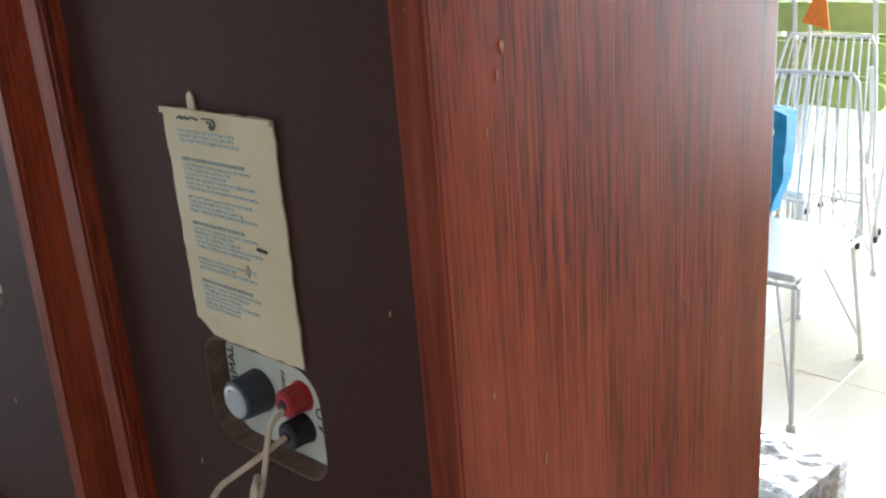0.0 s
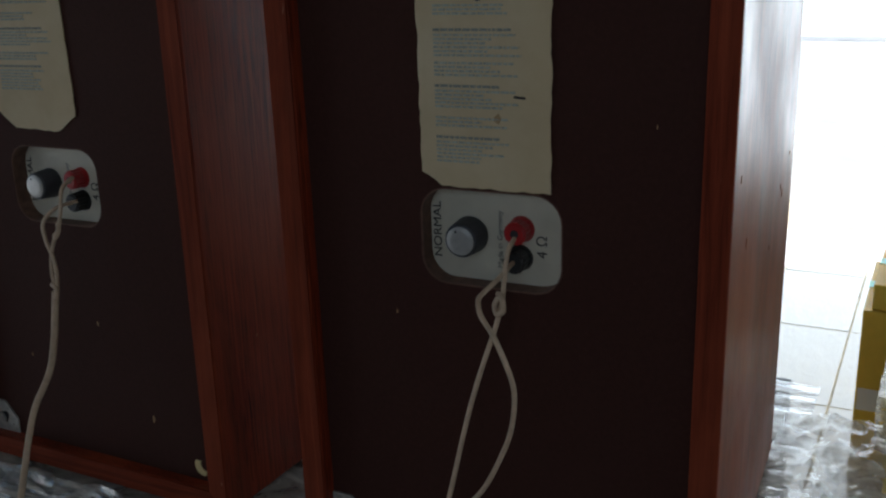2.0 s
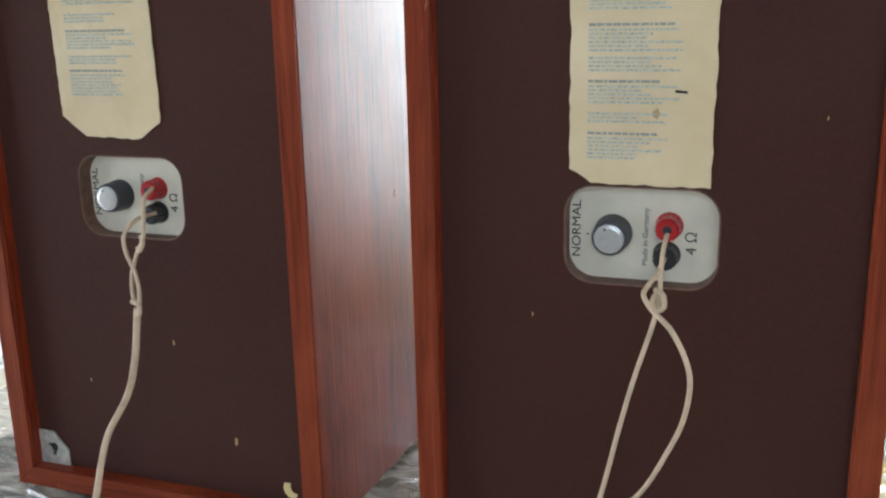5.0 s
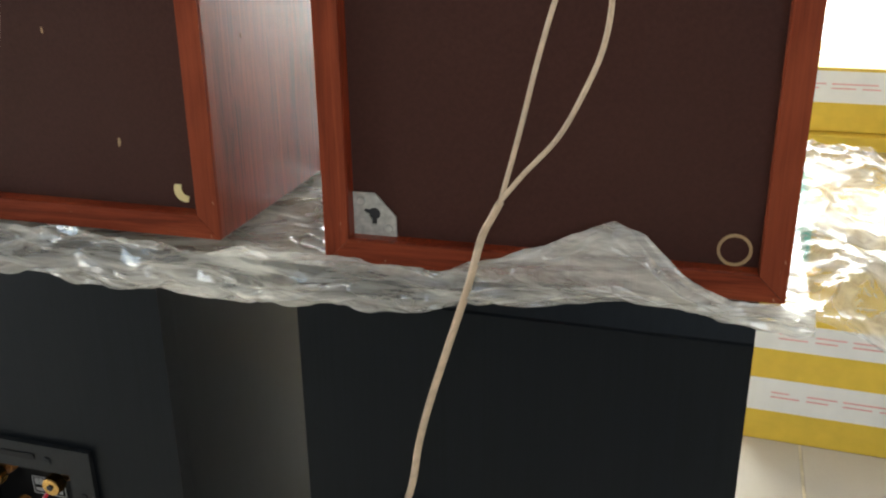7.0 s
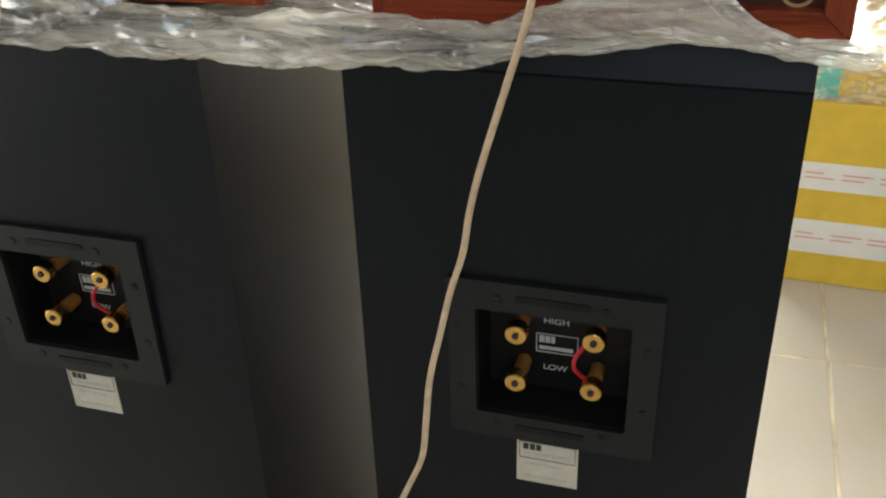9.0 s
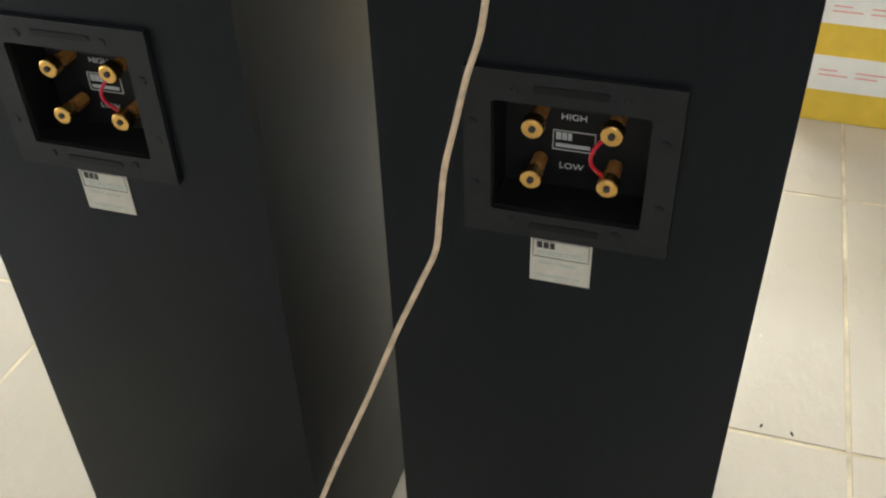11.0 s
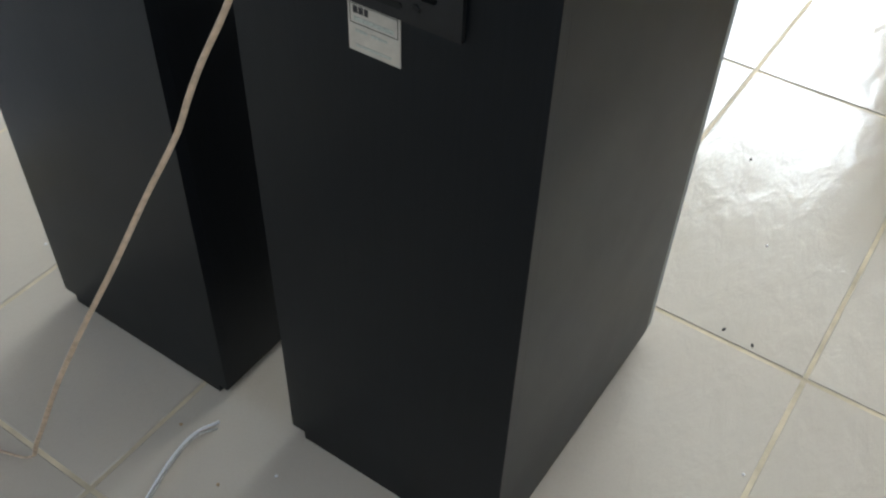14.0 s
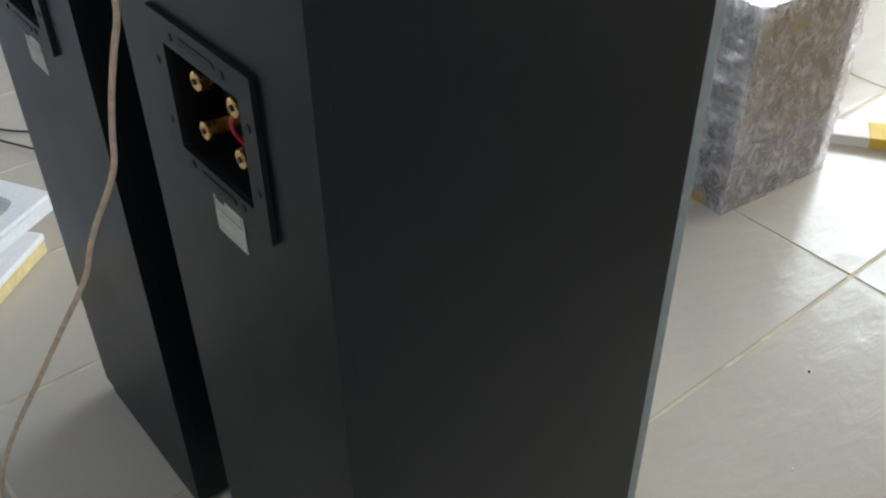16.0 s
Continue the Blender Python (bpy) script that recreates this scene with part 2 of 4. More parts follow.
def part(name, bm, material, parent=None, label="", smooth=False):
    bmesh.ops.scale(bm, vec=(U, U, U), verts=bm.verts)
    bmesh.ops.recalc_face_normals(bm, faces=bm.faces)
    me = bpy.data.meshes.new(name)
    bm.to_mesh(me)
    bm.free()
    me.materials.append(material)
    for p in me.polygons:
        p.use_smooth = smooth
    ob = new(name, me)
    ob.parent = parent
    return tagged(ob, label)


def box(x0, y0, z0, x1, y1, z1, bevel=0.0, bm=None):
    bm = bm or bmesh.new()
    m = Matrix.Translation(((x0 + x1) / 2, (y0 + y1) / 2, (z0 + z1) / 2)) @ Matrix.Diagonal((x1 - x0, y1 - y0, z1 - z0, 1))
    vs = bmesh.ops.create_cube(bm, size=1, matrix=m)["verts"]
    if bevel:
        es = list({e for v in vs for e in v.link_edges})
        bmesh.ops.bevel(bm, geom=es, offset=bevel, segments=2, affect="EDGES", profile=0.6)
    return bm


def drum(centre, axis, r0, r1, length, seg=24, bm=None, bevel=0.0):
    """A round body along axis, from centre on, of radius r0 at its start and r1 at its end."""
    bm = bm or bmesh.new()
    turn = Vector(axis).to_track_quat("Z", "Y").to_matrix().to_4x4()
    m = Matrix.Translation(Vector(centre) + Vector(axis).normalized() * length / 2) @ turn
    vs = bmesh.ops.create_cone(bm, cap_ends=True, segments=seg, radius1=r0, radius2=r1, depth=length, matrix=m)["verts"]
    if bevel:
        es = list({e for v in vs for e in v.link_edges if len(e.link_faces) == 2 and max(len(f.verts) for f in e.link_faces) > 4})
        bmesh.ops.bevel(bm, geom=es, offset=bevel, segments=2, affect="EDGES", profile=0.5)
    return bm


def prism(outline, y0, y1, bm=None):
    """An outline of (x, z) drawn out from y0 to y1."""
    bm = bm or bmesh.new()
    f = bm.faces.new([bm.verts.new((x, y0, z)) for x, z in outline])
    out = bmesh.ops.extrude_face_region(bm, geom=[f])["geom"]
    bmesh.ops.translate(bm, vec=(0, y1 - y0, 0), verts=[g for g in out if isinstance(g, bmesh.types.BMVert)])
    return bm


def rounded(x0, z0, x1, z1, r, seg=6):
    pts = []
    for cx, cz, a in ((x1 - r, z1 - r, 0), (x0 + r, z1 - r, 90), (x0 + r, z0 + r, 180), (x1 - r, z0 + r, 270)):
        pts += [(cx + r * math.cos(radians(a + 90 * i / seg)), cz + r * math.sin(radians(a + 90 * i / seg))) for i in range(seg + 1)]
    return pts


def holed(outer, holes, y0, y1):
    """A board of that outline in (x, z), with holes right through it."""
    bm = bmesh.new()
    loops = []
    for loop in (outer, *holes):
        vs = [bm.verts.new((x, y0, z)) for x, z in loop]
        loops.append([bm.edges.new((a, b)) for a, b in zip(vs, vs[1:] + vs[:1])])
    bmesh.ops.triangle_fill(bm, use_beauty=True, edges=[e for l in loops for e in l], normal=(0, -1, 0))
    out = bmesh.ops.extrude_face_region(bm, geom=list(bm.faces))["geom"]
    bmesh.ops.translate(bm, vec=(0, y1 - y0, 0), verts=[g for g in out if isinstance(g, bmesh.types.BMVert)])
    return bm


def spline(points, steps=8):
    """Catmull-Rom through the points."""
    p = [Vector(q) for q in points]
    p = [2 * p[0] - p[1], *p, 2 * p[-1] - p[-2]]
    out = []
    for a, b, c, d in zip(p, p[1:], p[2:], p[3:]):
        for i in range(steps):
            s = i / steps
            out.append(0.5 * (2 * b + (c - a) * s + (2 * a - 5 * b + 4 * c - d) * s * s + (3 * b - a - 3 * c + d) * s**3))
    return [*out, p[-2]]


def tube(points, r, seg=8, bm=None, flat=1.0, steps=8):
    bm = bm or bmesh.new()
    line = spline(points, steps) if steps else [Vector(q) for q in points]
    rings, side = [], None
    for i, q in enumerate(line):
        ahead = (line[min(i + 1, len(line) - 1)] - line[max(i - 1, 0)]).normalized()
        if side is None:
            side = ahead.orthogonal().normalized()
        side = (side - ahead * side.dot(ahead)).normalized()
        up = ahead.cross(side)
        rings.append([bm.verts.new(q + side * r * flat * math.cos(2 * math.pi * k / seg) + up * r * math.sin(2 * math.pi * k / seg)) for k in range(seg)])
    for a, b in zip(rings, rings[1:]):
        for k in range(seg):
            bm.faces.new((a[k], a[(k + 1) % seg], b[(k + 1) % seg], b[k]))
    bm.faces.new(rings[0])
    bm.faces.new(rings[-1])
    return bm


def lettering(name, text, size, x, y, z, spin, material, parent, stretch=1.0):
    """Flat letters facing the back (-y), turned by spin degrees in their plane."""
    cu = bpy.data.curves.new(name, "FONT")
    cu.body, cu.size, cu.align_x, cu.align_y, cu.extrude = text, size * U, "CENTER", "CENTER", 0.0001
    tmp = new(name, cu)
    bpy.context.view_layer.update()
    me = bpy.data.meshes.new_from_object(tmp.evaluated_get(bpy.context.evaluated_depsgraph_get()))
    bpy.data.objects.remove(tmp)
    me.transform(pose(x * U, y * U, z * U, 90, 0, 0) @ pose(0, 0, 0, 0, 0, spin) @ Matrix.Diagonal((stretch, 1, 1, 1)))
    me.materials.clear()
    me.materials.append(material)
    ob = new(name, me)
    ob.parent = parent
    return ob


def structure(name, bm, material, label):
    return tagged(part(name, bm, material), label, name.split("_")[0], "", "structure")


# ---- the place: floor, walls, ceiling ----
X0, X1, Y0, Y1 = -2.6, 2.8, -2.4, 4.1
structure("ground", box(-60, -60, -0.30, 60, 60, -0.05), GROUND, "pale concrete ground outside the tiled room")
floor = structure("floor", box(X0, Y0, -0.05, X1, Y1, -0.0012), GROUT, "beige glazed floor tiles with ochre grout joints")
structure("ceiling", box(X0, Y0, 2.55, X1, Y1, 2.65), CEILING, "plain grey-beige painted ceiling")
# The opening is added to seat the rear fill lamp.
bm = box(X0, Y0 - 0.12, -0.05, -0.1, Y0, 2.55)
box(1.45, Y0 - 0.12, -0.05, X1, Y0, 2.55, bm=bm)
box(-0.1, Y0 - 0.12, -0.05, 1.45, Y0, 1.3, bm=bm)
box(-0.1, Y0 - 0.12, 2.2, 1.45, Y0, 2.55, bm=bm)
structure("wall_south", bm, WALL, "unseen painted wall with a high opening added for fill light")
bm = box(X0 - 0.12, Y0 - 0.12, -0.05, X0, -2.1, 2.55)
box(X0 - 0.12, 0.1, -0.05, X0, Y1, 2.55, bm=bm)
box(X0 - 0.12, -2.1, 2.1, X0, 0.1, 2.55, bm=bm)
structure("wall_west", bm, WALL, "painted wall with an open doorway")
# This gap in the wall is added for the east fill lamp.
bm = box(X1, Y0 - 0.12, -0.05, X1 + 0.12, -0.65, 2.55)
box(X1, 1.10, -0.05, X1 + 0.12, Y1 + 0.12, 2.55, bm=bm)
box(X1, -0.65, -0.05, X1 + 0.12, 1.10, 0.82, bm=bm)
box(X1, -0.65, 2.08, X1 + 0.12, 1.10, 2.55, bm=bm)
structure("wall_east", bm, WALL, "unseen painted side wall with an opening added for fill light")
structure("wall_north", box(1.5, Y1, -0.05, X1, Y1 + 0.12, 2.4), WALL, "painted wall stub beside the open side")
structure("trim_north", box(X0 - 0.12, Y1, 2.4, X1, Y1 + 0.12, 2.65), WALL, "painted beam over the open side")


# Emission for an added board that whites out the distance and brightens reflections.
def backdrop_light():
    n = Nodes("backdrop_glow")
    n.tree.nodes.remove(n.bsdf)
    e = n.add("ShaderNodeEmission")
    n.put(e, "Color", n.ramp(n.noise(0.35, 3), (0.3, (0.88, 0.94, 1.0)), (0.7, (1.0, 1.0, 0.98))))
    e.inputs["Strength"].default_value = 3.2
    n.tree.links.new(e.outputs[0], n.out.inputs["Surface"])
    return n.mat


structure("backdrop", box(-14, 13.0, -0.05, 10, 13.1, 1.6), backdrop_light(), "glowing board added beyond the terrace for white distance and reflections")

# ---- tower loudspeakers ----


def binding_post(x, z, parent):
    p = part("binding_post", drum((x, 0.024, z), (0, -1, 0), 0.0042, 0.0048, 0.016, 16), AMBER, parent, "gold-plated binding post with amber collar")
    bm = drum((x, 0.010, z), (0, -1, 0), 0.0072, 0.0066, 0.0080, 28, bevel=0.0010)
    part("cap", bm, GOLD, p, "gold-plated cap")
    part("socket", drum((x, 0.0016, z), (0, -1, 0), 0.0021, 0.0021, 0.0005, 14), INK, p, "dark plug hole")
    part("shaft", drum((x + 0.0005, 0.028, z), (0, -1, 0), 0.0050, 0.0050, 0.012, 8), AMBER, p)


def tower(x, y, width, turn, label):
    t = thing("tower_speaker", label, "loudspeaker", x, y, 0, turn, "pair of black tower loudspeakers")
    d, h, b = 0.337, 0.797, 0.014
    c = width / 2 - 0.0005
    part("left_side", box(0, 0.0121, b, 0.016, d - 0.014, h - 0.016), ASH, t)
    part("right_side", box(width - 0.016, 0.0121, b, width, d - 0.014, h - 0.016), ASH, t)
    part("bottom_panel", box(0.016, 0.016, b, width - 0.016, d - 0.014, b + 0.016), ASH, t)
    bm = bmesh.new()
    prof = [(0.0, h - 0.0239), (0.0012, h - 0.0228), (0.0055, h - 0.0012), (0.013, h), (d - 0.015, h), (d - 0.014, h - 0.001), (d - 0.014, h - 0.0158), (0.0120, h - 0.0158), (0.0120, h - 0.0239)]
    f0 = [bm.verts.new((0, yy, zz)) for yy, zz in prof]
    f1 = [bm.verts.new((width, yy, zz)) for yy, zz in prof]
    bm.faces.new(f0), bm.faces.new(f1)
    for i in range(len(prof)):
        j = (i + 1) % len(prof)
        bm.faces.new((f0[i], f0[j], f1[j], f1[i]))
    part("top_panel", bm, ASH, t, "top panel with a sloped rear edge")
    hole = rounded(c - 0.047, 0.553, c + 0.047, 0.631, 0.002, 2)
    part("back_panel", holed([(0, b), (width, b), (width, h - 0.0240), (0, h - 0.0240)], [hole], 0.0, 0.012), ASH, t)
    part("front_panel", box(0.0004, d - 0.0135, b, width - 0.0004, d, h - 0.001, 0.0012), TRIM, t, "grey edged front panel")
    part("plinth", box(0.014, 0.0015, 0.0, width - 0.014, d - 0.045, b), ASH, t)
    # connection plate
    o = [(c - 0.063, 0.536), (c + 0.063, 0.536), (c + 0.063, 0.6495), (c - 0.063, 0.6495)]
    plate = part("terminal_plate", holed(o, [rounded(c - 0.046, 0.554, c + 0.046, 0.630, 0.002, 2)], -0.0042, -0.0002), PLASTIC, t, "black plastic connection plate")
    rim = rounded(c - 0.047, 0.553, c + 0.047, 0.631, 0.002, 2)
    part("recess", holed(rim, [rounded(c - 0.0455, 0.5545, c + 0.0455, 0.6295, 0.002, 2)], 0.0, 0.030), RECESS, plate)
    part("recess_floor", prism(rim, 0.030, 0.032), RECESS, plate)
    for sx, sz in ((-0.033, 0.638), (0.031, 0.6385), (0.0545, 0.615), (0.0555, 0.571), (-0.0575, 0.614), (-0.056, 0.571), (-0.034, 0.547), (0.032, 0.5475)):
        bm = drum((c + sx, -0.0040, sz), (0, -1, 0), 0.0031, 0.0026, 0.0010, 14)
        box(c + sx - 0.0020, -0.0053, sz - 0.0004, c + sx + 0.0020, -0.0050, sz + 0.0004, 0, bm)
        part("screw", bm, PLASTIC, plate)
    for gz in (0.640, 0.5455):
        part("grip_slot", prism(rounded(c - 0.022, gz - 0.0022, c + 0.022, gz + 0.0022, 0.0021, 4), -0.0048, -0.0042), RECESS, plate)
    for px, pz in ((-0.023, 0.610), (0.0235, 0.612), (-0.023, 0.5745), (0.0235, 0.576)):
        binding_post(c + px, pz, plate)
    part("jumper_wire", tube([(c + 0.020, 0.012, 0.607), (c + 0.0135, 0.006, 0.599), (c + 0.0125, 0.006, 0.590), (c + 0.0175, 0.010, 0.581), (c + 0.021, 0.014, 0.578)], 0.0013, 8), REDLINK, plate, "red jumper wire")
    lettering("lettering", "HIGH", 0.0058, c - 0.003, 0.0296, 0.6050, 0, PALEINK, plate, 1.15)
    lettering("lettering", "LOW", 0.0058, c - 0.003, 0.0296, 0.5700, 0, PALEINK, plate, 1.15)
    q, w = c - 0.0025, 0.5885
    bm = holed([(q - 0.0130, w - 0.0070), (q + 0.0135, w - 0.0070), (q + 0.0135, w + 0.0070), (q - 0.0130, w + 0.0070)], [[(q - 0.0125, w - 0.0065), (q + 0.0130, w - 0.0065), (q + 0.0130, w + 0.0065), (q - 0.0125, w + 0.0065)]], 0.0292, 0.0298)
    for a0, a1 in ((-0.0110, -0.0078), (-0.0072, -0.0042), (-0.0036, -0.0012)):
        box(q + a0, 0.0293, w + 0.0004, q + a1, 0.0298, w + 0.0054, 0, bm)
    box(q - 0.0110, 0.0293, w - 0.0048, q + 0.0105, 0.0298, w - 0.0024, 0, bm)
    part("badge", bm, PALEINK, plate, "outlined badge with illegible bars")
    st = part("rating_sticker", box(c - 0.0205, -0.0008, 0.500, c + 0.0185, -0.0001, 0.534), STICKER, t, "silver rating sticker with faint print")
    bm = holed([(c - 0.0190, 0.5195), (c + 0.017, 0.5195), (c + 0.017, 0.5330), (c - 0.0190, 0.5330)], [[(c - 0.0186, 0.5199), (c + 0.0166, 0.5199), (c + 0.0166, 0.5326), (c - 0.0186, 0.5326)]], -0.0011, -0.0009)
    for a0, a1 in ((-0.0165, -0.0130), (-0.0122, -0.0088), (-0.0080, -0.0050)):
        box(c + a0, -0.0011, 0.5268, c + a1, -0.0009, 0.5316, 0, bm)
    part("print", bm, INK, st)
    bm = box(c - 0.0165, -0.0011, 0.5215, c + 0.014, -0.0009, 0.5245)
    for bx0, bx1, bz in ((-0.015, -0.006, 0.514), (-0.003, 0.009, 0.514), (-0.015, 0.012, 0.5035)):
        box(c + bx0, -0.0011, bz, c + bx1, -0.0009, bz + 0.0018, 0, bm)
    part("faint_print", bm, GREYINK, st)
    return t


tower(0.0, 0.0, 0.240, 0.0, "black ash tower loudspeaker with recessed gold binding posts")
tower(-0.3325, -0.007, 0.2495, 0.0, "matching black tower loudspeaker standing on floor tiles")

# ---- wooden bookshelf loudspeakers on top ----


def paper_sheet(name, parent, outline, y, seed, lines, x0, x1):
    """A thin aged sheet with wavy edges; the outline is in (x, z)."""
    rnd = random.Random(seed)
    edge = []
    for (ax, az), (bx, bz) in zip(outline, outline[1:] + outline[:1]):
        n = max(1, int(math.hypot(bx - ax, bz - az) / 0.004))
        for i in range(n):
            s = i / n
            w = 0.0 if i == 0 else 0.0005
            edge.append((ax + (bx - ax) * s + rnd.uniform(-w, w), az + (bz - az) * s + rnd.uniform(-w, w)))
    p = part(name, prism(edge, y - 0.0012, y - 0.0004), PAPER, parent, "yellowed typed paper sheet glued on")
    plain_type, bold_type = bmesh.new(), bmesh.new()
    for z, count, indent, wide, *bold in lines:
        for k in range(count):
            zz = z - 0.0018 * k
            end = x0 + (x1 - x0) * (rnd.uniform(0.55, 1.0) if k % 3 else rnd.uniform(0.9, 1.0)) * wide
            at = x0 + indent
            while at < end:
                w = rnd.uniform(0.0012, 0.0045)
                box(at, y - 0.00150, zz, min(at + w, end), y - 0.0013, zz + (0.0012 if bold else 0.0010), 0, bold_type if bold else plain_type)
                at += w + 0.0006
    tagged(part("typing", plain_type, GREYINK, p, "faded illegible typing"), kind="stuff")
    tagged(part("heading", bold_type, HEADINK, p, "darker illegible headings"), kind="stuff")
    return p


def bracket(parent, x, z, sx, sz, y):
    """A zinc corner plate with a keyhole; sx and sz point into the panel."""
    o = [(x, z), (x + sx * 0.0225, z), (x + sx * 0.0225, z + sz * 0.0105), (x + sx * 0.0115, z + sz * 0.0225), (x, z + sz * 0.0225)]
    cx, cz = x + sx * 0.0110, z + sz * 0.0115
    k = [(-0.0014, -0.0056), (0.0014, -0.0056), (0.0014, -0.0030), (0.0029, -0.0014), (0.0034, 0.0006), (0.0026, 0.0024), (0.0008, 0.0033), (-0.0010, 0.0032), (-0.0022, 0.0022), (-0.0046, 0.0026), (-0.0056, 0.0014), (-0.0046, 0.0002), (-0.0030, -0.0002), (-0.0026, -0.0018), (-0.0014, -0.0030)]
    k = [(cx + sx * kx, cz + sz * kz) for kx, kz in k]
    b = part("corner_bracket", holed(o, [k], y - 0.0016, y - 0.0003), ZINC, parent, "dull zinc corner plate with keyhole")
    part("keyhole_backing", prism(k, y - 0.0004, y - 0.0001), INK, b, "dark keyhole")
    for px, pz in ((0.0042, 0.0182), (0.0185, 0.0042)):
        part("screw", drum((x + sx * px, y - 0.0015, z + sz * pz), (0, -1, 0), 0.0025, 0.0018, 0.0012, 14), ZINC, b)
    return b


SCUFF = plain("bare_wood_scuff", (0.36, 0.13, 0.065), 0.6, wear=0.35, scale=400)
SIDE_MARKS = ((0.043, 0.192, 0.0044), (0.031, 0.333, 0.0036), (0.028, 0.325, 0.0026), (0.022, 0.310, 0.0024), (0.170, 0.187, 0.0040), (0.162, 0.192, 0.0026), (0.018, 0.228, 0.0028), (0.128, 0.166, 0.0020), (0.196, 0.205, 0.0022))


def bookshelf(x, y, z, tip, lean, turn, width, e, label, cup_z, cup_x, cup_w, torn):
    """Local x runs along the back from its left corner, y into the depth, z up; the hardboard lies 0.010 deep."""
    s = thing("bookshelf_speaker", label, "loudspeaker", x, y, z, turn, "pair of wooden bookshelf loudspeakers")
    s.matrix_basis = pose(x * U, y * U, z * U, tip, lean, turn)
    h, d, py = 0.387, 0.217, 0.010
    for name, a in (("left_side", (0, 0.0015, 0, e, d, h)), ("right_side", (width - e, 0.0015, 0, width, d, h)), ("top_board", (e, 0.0015, h - e, width - e, d, h)), ("bottom_board", (e, 0.0015, 0, width - e, d, e))):
        part(name, box(*a, 0.0007), VENEER, s)
    m = e * 0.98
    for name, o in (("edge_band", [(0.0002, 0.0002), (m, m), (m, h - m), (0.0002, h - 0.0002)]), ("edge_band", [(width - 0.0002, 0.0002), (width - 0.0002, h - 0.0002), (width - m, h - m), (width - m, m)]),
                    ("edge_band", [(0.0006, 0.0002), (width - 0.0006, 0.0002), (width - m - 0.0004, m), (m + 0.0004, m)]), ("edge_band", [(0.0006, h - 0.0002), (m + 0.0004, h - m), (width - m - 0.0004, h - m), (width - 0.0006, h - 0.0002)])):
        part(name, prism(o, 0.0, 0.0014), EDGE if abs(o[0][0] - o[-1][0]) < 0.001 or abs(o[0][0] - o[1][0]) < 0.001 else EDGE_LEVEL, s, "reddish wooden back edge")
    c0, c1, z0, z1 = cup_x, cup_x + cup_w, cup_z, cup_z + 0.047
    part("back_panel", holed([(e, e), (width - e, e), (width - e, h - e), (e, h - e)], [rounded(c0 - 0.0008, z0 - 0.0008, c1 + 0.0008, z1 + 0.0008, 0.0138)], py, py + 0.004), HARDBOARD, s, "dark brown hardboard back")
    part("front_baffle", box(e, d - 0.02, e, width - e, d - 0.004, h - e), HARDBOARD, s)
    deep = py + 0.0105
    bm = holed(rounded(c0 - 0.0010, z0 - 0.0010, c1 + 0.0010, z1 + 0.0010, 0.0140), [rounded(c0, z0, c1, z1, 0.0130)], py + 0.0003, deep - 0.0002)
    cup = part("terminal_cup", bm, CUPWALL, s, "deep cutout with bare fibre walls")
    part("plate", prism(rounded(c0 - 0.006, z0 - 0.006, c1 + 0.006, z1 + 0.006, 0.012), deep, deep + 0.003), CREAM, cup, "cream plastic terminal plate")
    kx, kz = c0 + 0.0215, z0 + 0.0228
    knob = part("knob", drum((kx, deep, kz), (0, -1, 0), 0.0094, 0.0084, 0.0130, 28, bevel=0.0008), SLATE, cup, "slate grey level knob")
    bm = drum((kx, deep - 0.0129, kz), (0, -1, 0), 0.0072, 0.0070, 0.0008, 26, bevel=0.0003)
    drum((kx, deep - 0.0136, kz), (0, -1, 0), 0.0069, 0.0050, 0.0004, 26, bm)
    part("knob_cap", bm, ALU, knob, "bright aluminium cap")
    part("pointer", drum((kx - 0.0020, deep - 0.0138, kz + 0.0046), (0, -1, 0), 0.0006, 0.0006, 0.0004, 8), INK, knob)
    for name, mat, px, pz in (("red_post", RED, 0.0480, 0.0277), ("black_post", KNOB, 0.0472, 0.0134)):
        ribs = [(c0 + px + (0.0058 if k % 2 else 0.0053) * math.cos(k * math.pi / 16), z0 + pz + (0.0058 if k % 2 else 0.0053) * math.sin(k * math.pi / 16)) for k in range(32)]
        bm = prism(ribs, deep - 0.0090, deep - 0.0020)
        drum((c0 + px, deep, z0 + pz), (0, -1, 0), 0.0066, 0.0060, 0.0022, 20, bm)
        drum((c0 + px, deep - 0.0089, z0 + pz), (0, -1, 0), 0.0052, 0.0044, 0.0010, 20, bm)
        post = part(name, bm, mat, cup)
        part("wire_hole", drum((c0 + px, deep - 0.0099, z0 + pz), (0, -1, 0), 0.0021, 0.0021, 0.0004, 12), INK, post)
    lettering("lettering", "NORMAL", 0.0062, c0 + 0.0036, deep - 0.0003, z0 + 0.0238, 90, INK, cup, 1.12)
    lettering("lettering", "4 \u03a9", 0.0074, c0 + 0.0586, deep - 0.0003, z0 + 0.0197, 90, INK, cup, 1.0)
    lettering("lettering", "Made in Germany", 0.0038, c0 + 0.0370, deep - 0.0003, z0 + 0.0215, 90, GREYPRINT, cup, 1.05)
    part("moulding_dot", drum((c0 + 0.0090, deep, z0 + 0.0215), (0, -1, 0), 0.0005, 0.0005, 0.0003, 8), INK, cup)
    bracket(s, e + 0.0003, 0.0131, 1, 1, py)
    bracket(s, e + 0.0003, h - e - 0.0003, 1, -1, py)
    bracket(s, width - e - 0.0003, h - e - 0.0003, -1, -1, py)
    rx, rz = width - 0.0244, 0.0210
    arc = range(0, 361, 15) if not torn else range(150, 300, 15)
